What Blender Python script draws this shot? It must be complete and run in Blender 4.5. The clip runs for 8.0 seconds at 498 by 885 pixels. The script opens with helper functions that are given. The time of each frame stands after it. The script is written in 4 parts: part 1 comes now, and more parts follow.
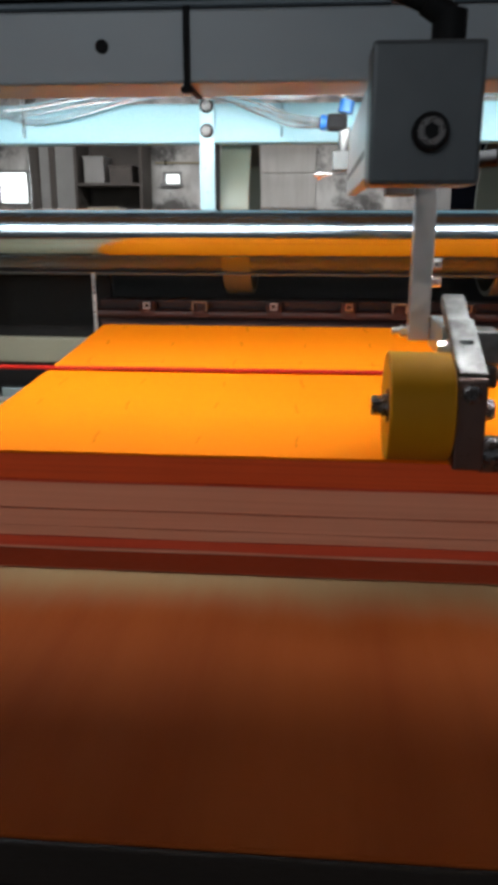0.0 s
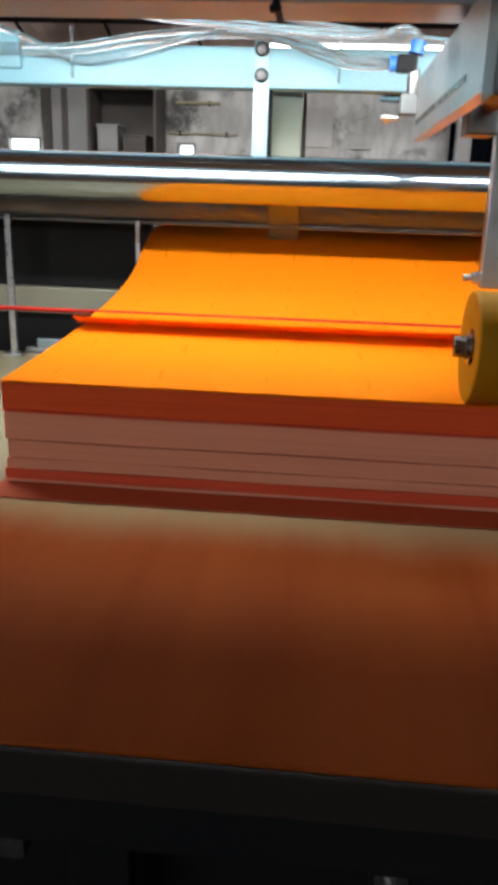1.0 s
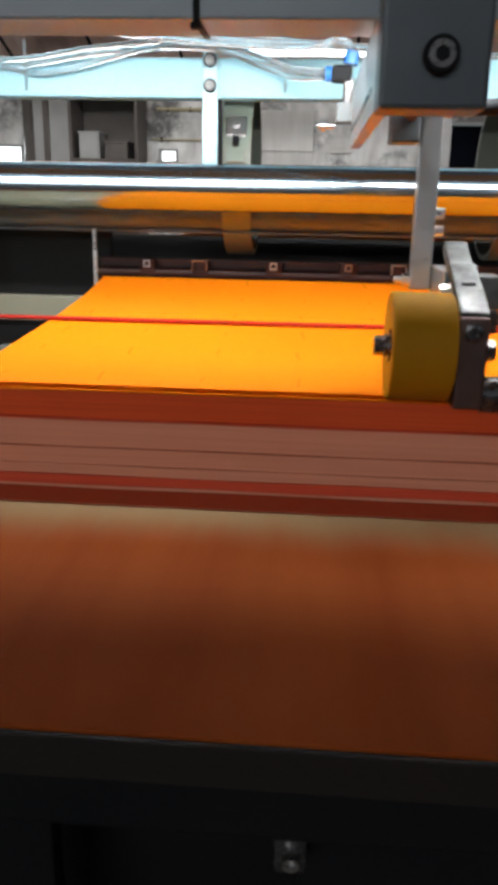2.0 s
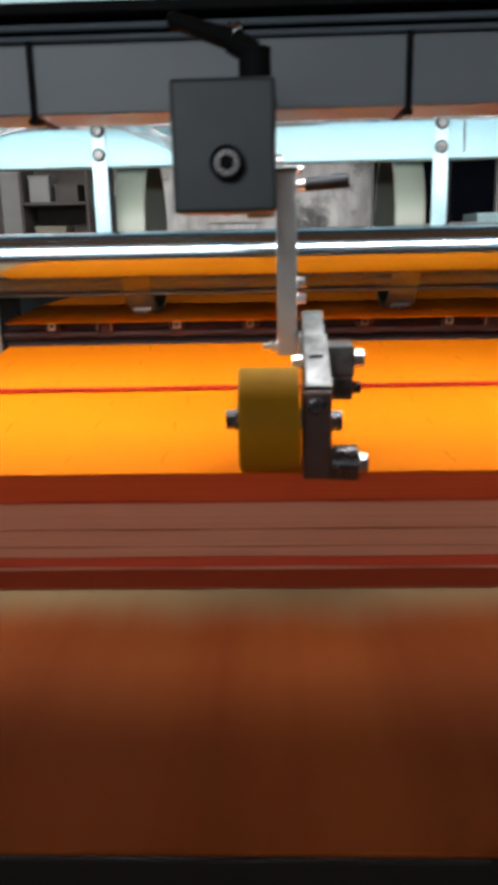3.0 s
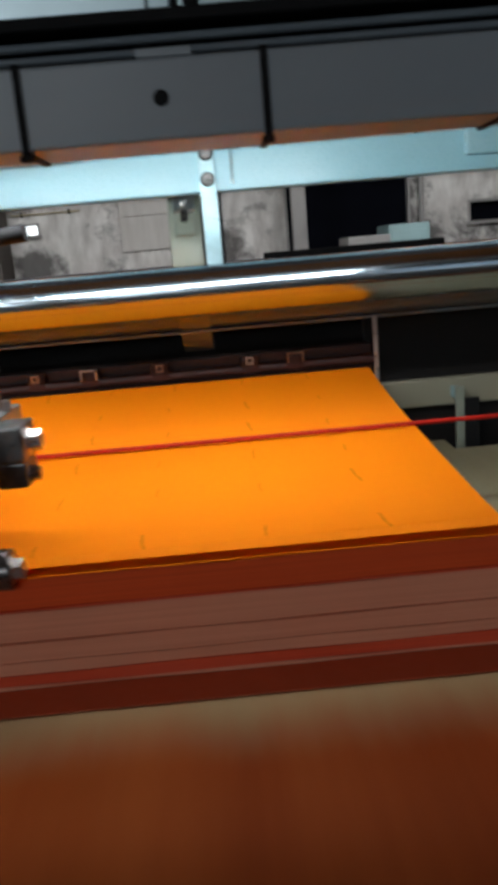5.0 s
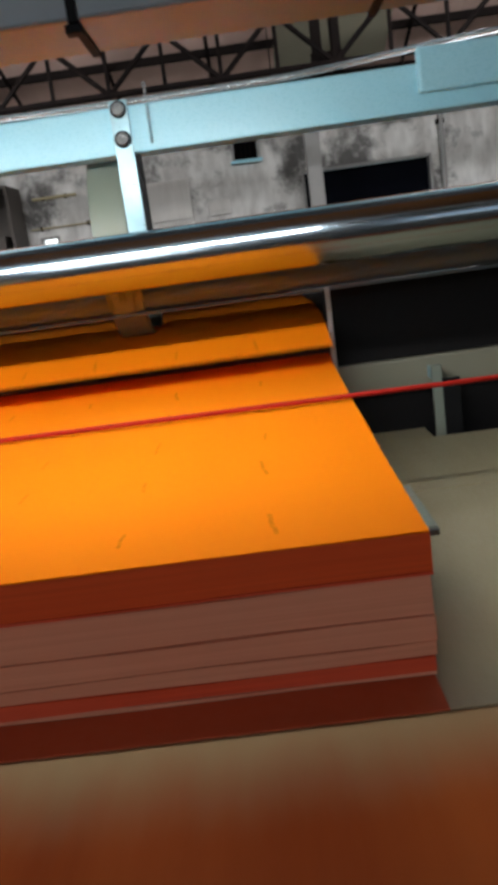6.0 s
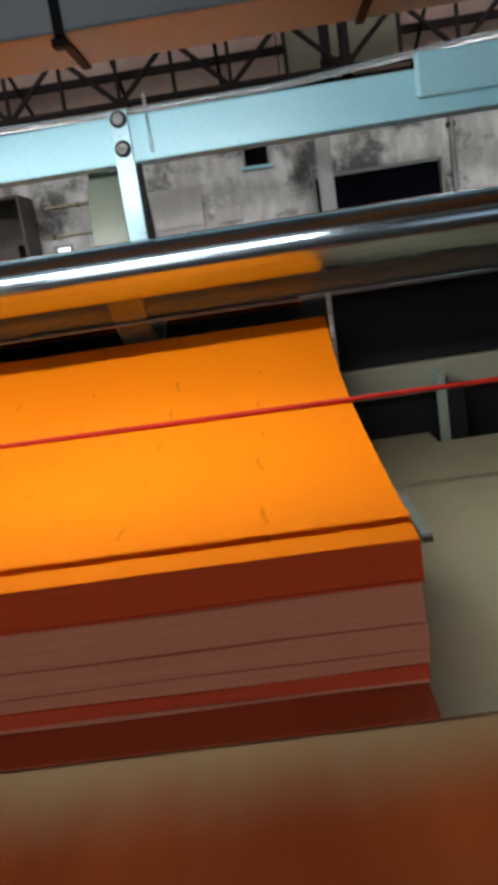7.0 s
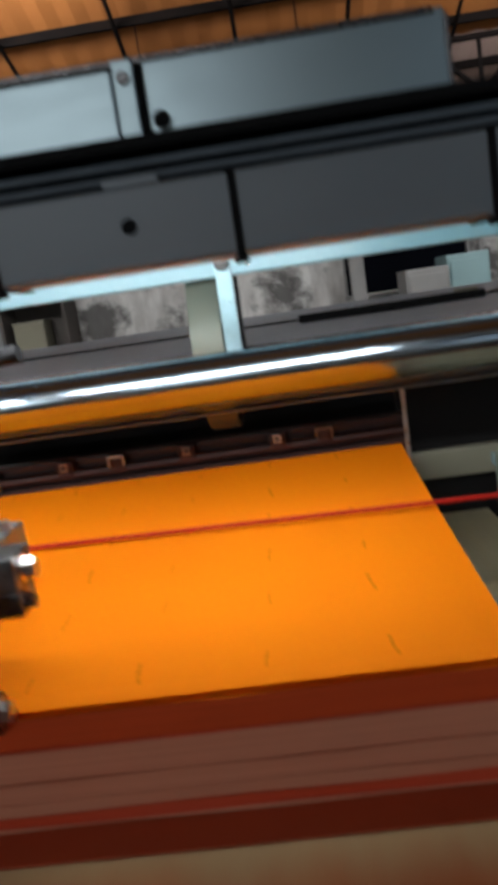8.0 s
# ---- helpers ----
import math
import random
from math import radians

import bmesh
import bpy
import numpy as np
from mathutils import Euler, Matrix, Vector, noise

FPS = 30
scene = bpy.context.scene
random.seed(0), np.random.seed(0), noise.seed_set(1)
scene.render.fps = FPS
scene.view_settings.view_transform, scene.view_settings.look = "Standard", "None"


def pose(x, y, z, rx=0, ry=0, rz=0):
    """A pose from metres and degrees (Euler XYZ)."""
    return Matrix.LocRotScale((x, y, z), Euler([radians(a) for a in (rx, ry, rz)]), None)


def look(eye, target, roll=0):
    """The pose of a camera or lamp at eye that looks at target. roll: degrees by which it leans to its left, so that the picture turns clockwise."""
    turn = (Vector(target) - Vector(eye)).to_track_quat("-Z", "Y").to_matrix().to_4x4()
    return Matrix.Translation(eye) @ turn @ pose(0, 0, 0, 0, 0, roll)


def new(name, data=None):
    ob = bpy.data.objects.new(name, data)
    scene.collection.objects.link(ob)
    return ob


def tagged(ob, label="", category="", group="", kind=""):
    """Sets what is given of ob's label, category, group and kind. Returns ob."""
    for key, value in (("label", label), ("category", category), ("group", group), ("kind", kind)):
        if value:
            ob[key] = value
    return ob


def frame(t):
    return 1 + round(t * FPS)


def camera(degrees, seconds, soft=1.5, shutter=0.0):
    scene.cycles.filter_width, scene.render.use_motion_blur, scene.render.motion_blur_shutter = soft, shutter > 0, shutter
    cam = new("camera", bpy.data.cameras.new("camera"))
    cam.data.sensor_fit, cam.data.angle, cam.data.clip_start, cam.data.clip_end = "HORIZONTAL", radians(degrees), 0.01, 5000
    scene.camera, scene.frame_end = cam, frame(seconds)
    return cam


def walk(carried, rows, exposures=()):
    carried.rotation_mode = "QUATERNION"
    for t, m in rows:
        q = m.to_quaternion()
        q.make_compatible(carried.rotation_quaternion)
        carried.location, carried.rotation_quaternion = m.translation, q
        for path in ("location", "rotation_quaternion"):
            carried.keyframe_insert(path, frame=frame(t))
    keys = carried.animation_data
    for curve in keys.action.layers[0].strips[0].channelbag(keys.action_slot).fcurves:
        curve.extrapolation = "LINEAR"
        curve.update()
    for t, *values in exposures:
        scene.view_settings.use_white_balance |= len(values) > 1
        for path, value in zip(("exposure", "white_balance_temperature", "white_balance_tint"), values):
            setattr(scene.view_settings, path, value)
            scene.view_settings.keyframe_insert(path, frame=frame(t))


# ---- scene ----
cam = camera(35.4, 8.0, soft=5.2, shutter=0.45)
PATH = [
    (0, -0.0000, -0.0000, 1.1500, 74.31, -0.12, 4.83),
    (0.5, -0.0307, 0.0073, 1.1335, 73.95, -0.95, 5.11),
    (1, -0.0477, 0.0032, 1.1193, 72.85, -1.83, 5.31),
    (1.2, -0.0448, 0.0035, 1.1217, 72.65, -1.97, 5.23),
    (2.3, 0.0153, -0.0218, 1.1229, 73.53, -0.38, 4.14),
    (2.5, 0.0303, -0.0229, 1.1310, 73.84, 0.09, 3.88),
    (3, 0.0713, -0.0131, 1.1554, 75.25, 1.18, 1.82),
    (3.5, 0.1213, -0.0016, 1.1867, 76.53, 2.19, 0.65),
    (4, 0.1339, 0.0199, 1.2067, 77.59, 2.91, -0.73),
    (4.5, 0.1677, 0.0341, 1.1980, 77.13, 3.64, -2.13),
    (5, 0.2557, 0.0707, 1.1703, 76.40, 4.81, -2.31),
    (5.2, 0.2804, 0.0900, 1.1615, 76.23, 5.77, -2.25),
    (6.3, 0.3664, 0.1754, 1.1192, 77.48, 8.40, 1.02),
    (6.5, 0.3698, 0.1749, 1.1194, 77.52, 8.81, 1.18),
    (7, 0.3637, 0.1661, 1.1241, 77.71, 8.42, 1.22),
    (7.5, 0.3525, 0.1380, 1.1303, 78.60, 9.08, 0.96),
    (8, 0.3083, 0.1015, 1.2115, 79.34, 8.38, 2.33),
]
walk(cam, [(t, pose(x, y, z, rx, ry, rz)) for t, x, y, z, rx, ry, rz in PATH],
     exposures=[(0.0, 0.0), (0.5, 0.06), (1.0, 0.15), (2.5, 0.34), (3.0, 0.18), (3.5, 0.02), (4.0, -0.20), (4.5, -0.40), (5.0, -0.26), (6.5, -0.14), (7.5, -0.16), (8.0, -0.40)])

# ---- world and light ----
world = bpy.data.worlds.new("hall_sky")
scene.world = world
world.use_nodes = True
wn = world.node_tree
sky = wn.nodes.new("ShaderNodeTexSky")
sky.sky_type = "NISHITA"
sky.sun_disc = False
sky.sun_elevation = radians(38)
sky.sun_rotation = radians(200)
wn.links.new(sky.outputs[0], wn.nodes["Background"].inputs[0])
wn.nodes["Background"].inputs[1].default_value = 0.08


def area_lamp(name, eye, target, sx, sy, watts, colour):
    data = bpy.data.lights.new(name, "AREA")
    data.shape, data.size, data.size_y = "RECTANGLE", sx, sy
    data.energy, data.color = watts, colour
    ob = new(name, data)
    ob.matrix_world = look(eye, target)
    return ob


LAMP_Y, LAMP_Z = 0.5965, 1.2690
area_lamp("tube_light", (-0.02, LAMP_Y, LAMP_Z - 0.0125), (-0.02, LAMP_Y + 0.50, 0.55), 0.88, 0.014, 3.65, (0.93, 0.98, 1.0))
# Unseen windows added behind the camera; their lamps brighten the machine's front.
for wx, wide, watts in ((-1.30, 2.4, 28.0), (2.22, 1.5, 1.2), (5.15, 1.6, 0.8)):
    area_lamp("window_light", (wx, -3.9, 2.3), (wx * 0.6, 0.5, 1.2), wide, 1.2, watts, (0.86, 0.95, 1.0))
area_lamp("window_light", (-2.29, 5.96, 1.42), (-2.0, 0, 1.2), 0.28, 0.24, 5, (0.85, 0.96, 1.0))
for lx in (-1.3, 1.9):
    area_lamp("hall_light", (lx, 3.2, 2.68), (lx, 3.5, 5.0), 1.2, 0.3, 240, (0.96, 0.97, 0.92))
    area_lamp("hall_light", (lx, 3.2, 2.585), (lx, 4.9, 0.6), 1.2, 0.4, 75, (0.95, 0.97, 1.0))

# ---- materials ----
def principled(name):
    m = bpy.data.materials.new(name)
    m.use_nodes = True
    return m, m.node_tree, m.node_tree.nodes["Principled BSDF"]


def surface(name, colour, rough=0.5, metal=0.0, second=None, scale=6.0, stretch=(1, 1, 1), amount=0.5,
            fine=120.0, bump=0.1, wear=0.1, coat=0.0, spec=0.5, contrast=0.25):
    """Base colour mixed with a second one by coarse noise, fine grain in relief and in gloss."""
    m, nt, b = principled(name)
    second = second or tuple(c * 0.7 for c in colour)
    tc = nt.nodes.new("ShaderNodeTexCoord")
    mp = nt.nodes.new("ShaderNodeMapping")
    mp.inputs["Scale"].default_value = stretch
    nt.links.new(tc.outputs["Object"], mp.inputs[0])
    n1 = nt.nodes.new("ShaderNodeTexNoise")
    n1.inputs["Scale"].default_value, n1.inputs["Detail"].default_value = scale, 5
    n2 = nt.nodes.new("ShaderNodeTexNoise")
    n2.inputs["Scale"].default_value, n2.inputs["Detail"].default_value = fine, 3
    for n in (n1, n2):
        nt.links.new(mp.outputs[0], n.inputs["Vector"])
    ramp = nt.nodes.new("ShaderNodeMapRange")
    ramp.inputs[1].default_value, ramp.inputs[2].default_value = 0.5 - contrast, 0.5 + contrast
    ramp.inputs[4].default_value = amount
    nt.links.new(n1.outputs[0], ramp.inputs[0])
    mix = nt.nodes.new("ShaderNodeMix")
    mix.data_type = "RGBA"
    mix.inputs[6].default_value, mix.inputs[7].default_value = (*colour, 1), (*second, 1)
    nt.links.new(ramp.outputs[0], mix.inputs[0])
    nt.links.new(mix.outputs[2], b.inputs["Base Color"])
    rr = nt.nodes.new("ShaderNodeMapRange")
    rr.inputs[1].default_value, rr.inputs[2].default_value = 0.25, 0.75
    rr.inputs[3].default_value, rr.inputs[4].default_value = max(rough - wear, 0.02), min(rough + wear, 1)
    nt.links.new(n2.outputs[0], rr.inputs[0])
    nt.links.new(rr.outputs[0], b.inputs["Roughness"])
    b.inputs["Metallic"].default_value = metal
    b.inputs["Coat Weight"].default_value = coat
    b.inputs["Specular IOR Level"].default_value = spec
    b.inputs["Coat Roughness"].default_value = 0.22
    if bump:
        bp = nt.nodes.new("ShaderNodeBump")
        bp.inputs["Strength"].default_value, bp.inputs["Distance"].default_value = bump, 0.001
        nt.links.new(n2.outputs[0], bp.inputs["Height"])
        nt.links.new(bp.outputs[0], b.inputs["Normal"])
    return m


def glow(name, colour, strength):
    m, nt, b = principled(name)
    b.inputs["Base Color"].default_value = (*colour, 1)
    b.inputs["Emission Color"].default_value = (*colour, 1)
    b.inputs["Emission Strength"].default_value = strength
    return m


def clear_plastic(name):
    m, nt, b = principled(name)
    b.inputs["Base Color"].default_value = (0.88, 0.97, 1.0, 1)
    b.inputs["Roughness"].default_value = 0.10
    b.inputs["Transmission Weight"].default_value = 0.88
    b.inputs["IOR"].default_value = 1.4
    return m


ORANGE = surface("orange_paper", (0.96, 0.243, 0.003), 0.85, spec=0.08, second=(0.92, 0.212, 0.003), scale=9, fine=700, bump=0.05, amount=0.6)


def thin_paper():
    """The same orange paper as single sheets: some light shines through and comes out redder."""
    m = surface("thin_orange_paper", (0.98, 0.255, 0.003), 0.85, spec=0.08, second=(0.94, 0.222, 0.003), scale=9, fine=700, bump=0.05, amount=0.6)
    nt = m.node_tree
    out = nt.nodes["Material Output"]
    tr = nt.nodes.new("ShaderNodeBsdfTranslucent")
    tr.inputs["Color"].default_value = (0.95, 0.10, 0.004, 1)
    mix = nt.nodes.new("ShaderNodeMixShader")
    mix.inputs[0].default_value = 0.20
    nt.links.new(nt.nodes["Principled BSDF"].outputs[0], mix.inputs[1])
    nt.links.new(tr.outputs[0], mix.inputs[2])
    nt.links.new(mix.outputs[0], out.inputs["Surface"])
    return m


SHEET = thin_paper()
ORANGE_EDGE = surface("orange_paper_edges", (0.90, 0.115, 0.018), 0.8, second=(0.70, 0.075, 0.012), scale=5, stretch=(1, 1, 160), fine=40, bump=0.5, amount=0.7)
PINK_EDGE = surface("salmon_paper_edges", (0.92, 0.40, 0.25), 0.9, spec=0.05, second=(0.78, 0.31, 0.18), scale=5, stretch=(1, 1, 160), fine=40, bump=0.5, amount=0.7)
PILE_SHADE = surface("dark_red_pile_shade", (0.62, 0.135, 0.06), 0.65, spec=0.2, second=(0.48, 0.095, 0.04), scale=14, fine=200, bump=0.1)
RED_CARD = surface("red_card_edges", (0.86, 0.105, 0.032), 0.75, second=(0.58, 0.05, 0.02), scale=8, stretch=(1, 1, 60), fine=90, bump=0.3)
MARK = surface("dark_print", (0.62, 0.125, 0.003), 0.9, spec=0.05, second=(0.88, 0.215, 0.003), scale=170, amount=1.0, bump=0)
BEAM_GREY = surface("grey_paint", (0.27, 0.31, 0.34), 0.38, second=(0.22, 0.25, 0.28), scale=9, stretch=(1, 3, 3), fine=400, bump=0.06)
STEEL = surface("brushed_steel", (0.32, 0.385, 0.405), 0.33, 0.95, second=(0.30, 0.36, 0.37), scale=16, stretch=(.6, 1.5, 1.6), fine=60, bump=0.0, wear=0.02, amount=0.3)
ALU = surface("milled_aluminium", (0.52, 0.51, 0.50), 0.36, 1.0, second=(0.40, 0.39, 0.39), scale=22, fine=150, bump=0.0)
CHROME = surface("polished_chrome", (0.46, 0.54, 0.60), 0.17, 1.0, second=(0.40, 0.47, 0.53), scale=14, fine=300, bump=0.012, wear=0.03)
TUBE_GREY = surface("dull_steel_tube", (0.19, 0.225, 0.26), 0.45, 0.0, spec=0.4, second=(0.12, 0.145, 0.17), scale=12, stretch=(1, 4, 4), fine=300, bump=0.06, amount=0.7)
# LINK_PALE: strong dark mottling paints broken reflections into the steel's colour.
LINK_PALE = surface("pale_reflection_mottled_steel", (0.25, 0.25, 0.245), 0.36, 0.85, second=(0.05, 0.048, 0.046), scale=45, fine=300, bump=0.05, amount=0.9, contrast=0.16)
LINK = surface("ground_steel", (0.19, 0.20, 0.20), 0.48, 0.85, second=(0.09, 0.09, 0.09), scale=50, fine=500, bump=0.08)
FORK = surface("browned_steel", (0.17, 0.115, 0.10), 0.36, 0.8, second=(0.10, 0.065, 0.055), scale=50, fine=500, bump=0.08)
ZINC = surface("zinc_plated_bolt", (0.60, 0.59, 0.58), 0.32, 1.0, second=(0.48, 0.46, 0.44), scale=60, fine=200, bump=0.0)
DARK_STEEL = surface("blackened_steel", (0.15, 0.14, 0.14), 0.28, 0.85, second=(0.08, 0.072, 0.07), scale=40, fine=200, bump=0.02)
BLOCK = surface("anodised_block", (0.085, 0.094, 0.104), 0.42, 0.25, second=(0.045, 0.05, 0.056), scale=30, fine=900, bump=0.06)
BLACK = surface("black_plastic", (0.011, 0.011, 0.012), 0.65, spec=0.1, second=(0.018, 0.018, 0.019), scale=30, fine=700, bump=0.1)
GRIP = surface("brown_grey_casting", (0.055, 0.018, 0.014), 0.45, spec=0.4, second=(0.025, 0.010, 0.008), scale=20, fine=200, bump=0.1)
BLACK_PANEL = surface("black_sheet_metal", (0.008, 0.007, 0.007), 0.5, spec=0.2, second=(0.013, 0.011, 0.011), scale=5, fine=200, bump=0.05)
BLUE_PAINT = surface("pale_blue_paint", (0.35, 0.68, 0.79), 0.3, second=(0.31, 0.62, 0.73), scale=8, stretch=(1, 3, 3), fine=300, bump=0.012)
BLUE_STEEL = surface("pale_blue_strip", (0.40, 0.62, 0.68), 0.34, 0.35, second=(0.22, 0.34, 0.38), scale=38, fine=200, bump=0.0, amount=0.8)
PAD = surface("greenish_grey_plate", (0.25, 0.28, 0.24), 0.45, 0.1, second=(0.20, 0.22, 0.16), scale=14, fine=300, bump=0.06, amount=0.8)
YELLOW = surface("yellow_polyurethane", (0.42, 0.195, 0.004), 0.6, spec=0.12, second=(0.34, 0.15, 0.004), scale=30, stretch=(3, 1, 1), fine=600, bump=0.08)
RED_CORD = surface("red_round_belt", (0.42, 0.016, 0.008), 0.65, spec=0.15, second=(0.30, 0.010, 0.006), scale=60, fine=500, bump=0.1)
BLUE_PLASTIC = surface("blue_plastic", (0.02, 0.14, 0.42), 0.4, fine=500, bump=0.05)
COPPER = surface("brass_nut", (0.36, 0.25, 0.18), 0.4, 1.0, scale=60, fine=200, bump=0.0)
CREAM = surface("birch_plywood", (0.42, 0.365, 0.225), 0.45, second=(0.32, 0.265, 0.15), scale=7, stretch=(5, 1, 1), fine=160, bump=0.03, coat=0.45)
CREAM_METAL = surface("cream_sheet", (0.27, 0.25, 0.18), 0.5, second=(0.20, 0.19, 0.14), scale=7, fine=160, bump=0.05)
EDGE_SHADE = surface("shaded_board_edge", (0.022, 0.016, 0.013), 0.6, spec=0.2, second=(0.02, 0.016, 0.014), scale=20, stretch=(1, 1, 6), fine=200, bump=0.2)
UNDER = surface("dark_frame_paint", (0.009, 0.009, 0.010), 0.6, spec=0.12, second=(0.016, 0.015, 0.014), scale=14, fine=300, bump=0.1)
FEED = surface("grey_feed_board", (0.17, 0.205, 0.245), 0.42, spec=0.5, second=(0.10, 0.125, 0.15), scale=5, stretch=(.6, 6, 1), fine=200, bump=0.08, amount=0.9)
FLOOR = surface("worn_concrete", (0.22, 0.21, 0.19), 0.7, second=(0.14, 0.13, 0.12), scale=2, fine=60, bump=0.3)
ROOF = surface("rusty_roof_sheet", (0.45, 0.165, 0.047), 0.75, spec=0.1, second=(0.28, 0.10, 0.033), scale=2.5, stretch=(1, 0.3, 1), fine=60, bump=0.2, amount=0.9)
ROOF_GREY = surface("unseen_grey_roof_sheet", (0.15, 0.155, 0.165), 0.8, second=(0.10, 0.10, 0.11), scale=2.5, stretch=(1, 0.3, 1), fine=60, bump=0.2, amount=0.9)
ROOF_PALE = surface("dusty_roof_sheet", (0.60, 0.42, 0.36), 0.8, second=(0.44, 0.30, 0.25), scale=2.5, stretch=(1, 0.3, 1), fine=60, bump=0.2, amount=0.9)
TRUSS = surface("dark_truss_paint", (0.008, 0.007, 0.007), 0.9, spec=0.0, second=(0.018, 0.012, 0.010), scale=8, fine=120, bump=0.2)
DARK_VOID = surface("unlit_opening_black", (0.004, 0.0045, 0.007), 0.9, spec=0.0, bump=0)
FRAME_GREY = surface("window_frame_grey", (0.30, 0.29, 0.28), 0.6, second=(0.2, 0.2, 0.19), scale=10, fine=100, bump=0.1)
PLASTERBOARD = surface("dusty_white_board", (0.56, 0.54, 0.51), 0.8, second=(0.42, 0.40, 0.37), scale=3, stretch=(6, 1, 1), fine=80, bump=0.1, amount=0.9)
RING_SHADE = surface("shaded_ring_inside", (0.075, 0.082, 0.066), 0.7, spec=0.2, second=(0.05, 0.055, 0.045), scale=20, fine=300, bump=0.1)
RACK = surface("dark_brown_rack", (0.10, 0.085, 0.075), 0.8, second=(0.05, 0.043, 0.04), scale=8, fine=100, bump=0.1)
JUNK_TEAL = surface("teal_cabinet_paint", (0.30, 0.46, 0.47), 0.5, scale=6, fine=100, bump=0.05)
DAYLIGHT = glow("daylight_pane", (0.92, 0.98, 1.0), 2.6)
TUBE_GLOW = glow("tube_glass", (0.93, 0.98, 1.0), 6.0)
HOSE = clear_plastic("clear_hose")



def front_board_material():
    """Brown varnished plywood; the lamp-lit strip along its rear edge is painted paler."""
    m = surface("varnished_board", (0.345, 0.078, 0.015), 0.65, spec=0.04, second=(0.225, 0.037, 0.006), scale=1.5, stretch=(9, 0.45, 1), fine=200, bump=0.04, amount=1.0, coat=0.0, contrast=0.19)
    nt = m.node_tree
    b = nt.nodes["Principled BSDF"]
    old = b.inputs["Base Color"].links[0].from_socket
    tc = nt.nodes.new("ShaderNodeTexCoord")
    sep = nt.nodes.new("ShaderNodeSeparateXYZ")
    nt.links.new(tc.outputs["Object"], sep.inputs[0])
    blot = nt.nodes.new("ShaderNodeTexNoise")
    blot.inputs["Scale"].default_value, blot.inputs["Detail"].default_value = 16, 4
    smear = nt.nodes.new("ShaderNodeMapping")
    smear.inputs["Scale"].default_value = (1.8, 0.35, 1)
    nt.links.new(tc.outputs["Object"], smear.inputs[0])
    nt.links.new(smear.outputs[0], blot.inputs["Vector"])
    add = nt.nodes.new("ShaderNodeMath")
    add.operation = "MULTIPLY_ADD"
    add.inputs[1].default_value = 0.040
    nt.links.new(blot.outputs[0], add.inputs[0])
    nt.links.new(sep.outputs["Y"], add.inputs[2])
    # Soft edge of the painted pool of lamp light.
    band = nt.nodes.new("ShaderNodeMapRange")
    band.interpolation_type = "SMOOTHSTEP"
    band.inputs[1].default_value, band.inputs[2].default_value = 0.420, 0.490
    nt.links.new(add.outputs[0], band.inputs[0])
    mix = nt.nodes.new("ShaderNodeMix")
    mix.data_type = "RGBA"
    mix.inputs[7].default_value = (0.28, 0.185, 0.095, 1)
    nt.links.new(band.outputs[0], mix.inputs[0])
    nt.links.new(old, mix.inputs[6])
    nt.links.new(mix.outputs[2], b.inputs["Base Color"])
    return m


VARNISH = front_board_material()


def wall_material():
    """Old plaster: pale coat broken by sharp dark patches, run-down streaks and fine grime."""
    m = surface("stained_plaster", (0.70, 0.69, 0.66), 0.9, spec=0.1, second=(0.40, 0.38, 0.36), scale=7, stretch=(1.6, 1, 0.6), fine=40, bump=0.5, amount=0.9, contrast=0.16)
    nt = m.node_tree
    b = nt.nodes["Principled BSDF"]
    old = b.inputs["Base Color"].links[0].from_socket
    tc = nt.nodes.new("ShaderNodeTexCoord")
    patch = nt.nodes.new("ShaderNodeTexNoise")
    patch.inputs["Scale"].default_value, patch.inputs["Detail"].default_value = 1.7, 12
    patch.inputs["Roughness"].default_value, patch.inputs["Distortion"].default_value = 0.68, 0.15
    nt.links.new(tc.outputs["Object"], patch.inputs["Vector"])
    edge = nt.nodes.new("ShaderNodeMapRange")
    edge.inputs[1].default_value, edge.inputs[2].default_value = 0.49, 0.58
    edge.inputs[4].default_value = 0.86
    nt.links.new(patch.outputs[0], edge.inputs[0])
    mix = nt.nodes.new("ShaderNodeMix")
    mix.data_type = "RGBA"
    mix.inputs[7].default_value = (0.075, 0.07, 0.068, 1)
    nt.links.new(edge.outputs[0], mix.inputs[0])
    nt.links.new(old, mix.inputs[6])
    nt.links.new(mix.outputs[2], b.inputs["Base Color"])
    return m


WALL = wall_material()

# ---- mesh helpers ----
def box(bm, x0, x1, y0, y1, z0, z1, bevel=0.0, turn=None):
    vs = [bm.verts.new((x, y, z)) for x in (x0, x1) for y in (y0, y1) for z in (z0, z1)]
    fs = [bm.faces.new([vs[i] for i in q]) for q in
          ((0, 1, 3, 2), (4, 6, 7, 5), (0, 4, 5, 1), (2, 3, 7, 6), (0, 2, 6, 4), (1, 5, 7, 3))]
    if turn is not None:
        bmesh.ops.transform(bm, matrix=turn, verts=vs)
    if bevel:
        edges = list({e for f in fs for e in f.edges})
        bmesh.ops.bevel(bm, geom=edges, offset=bevel, segments=2, affect="EDGES", profile=0.6)
    return bm


def rod(bm, a, b, r, seg=20, r2=None):
    a, b = Vector(a), Vector(b)
    m = Matrix.Translation((a + b) / 2) @ (b - a).to_track_quat("Z", "Y").to_matrix().to_4x4()
    bmesh.ops.create_cone(bm, cap_ends=True, segments=seg, radius1=r, radius2=r if r2 is None else r2,
                          depth=(b - a).length, matrix=m)
    return bm


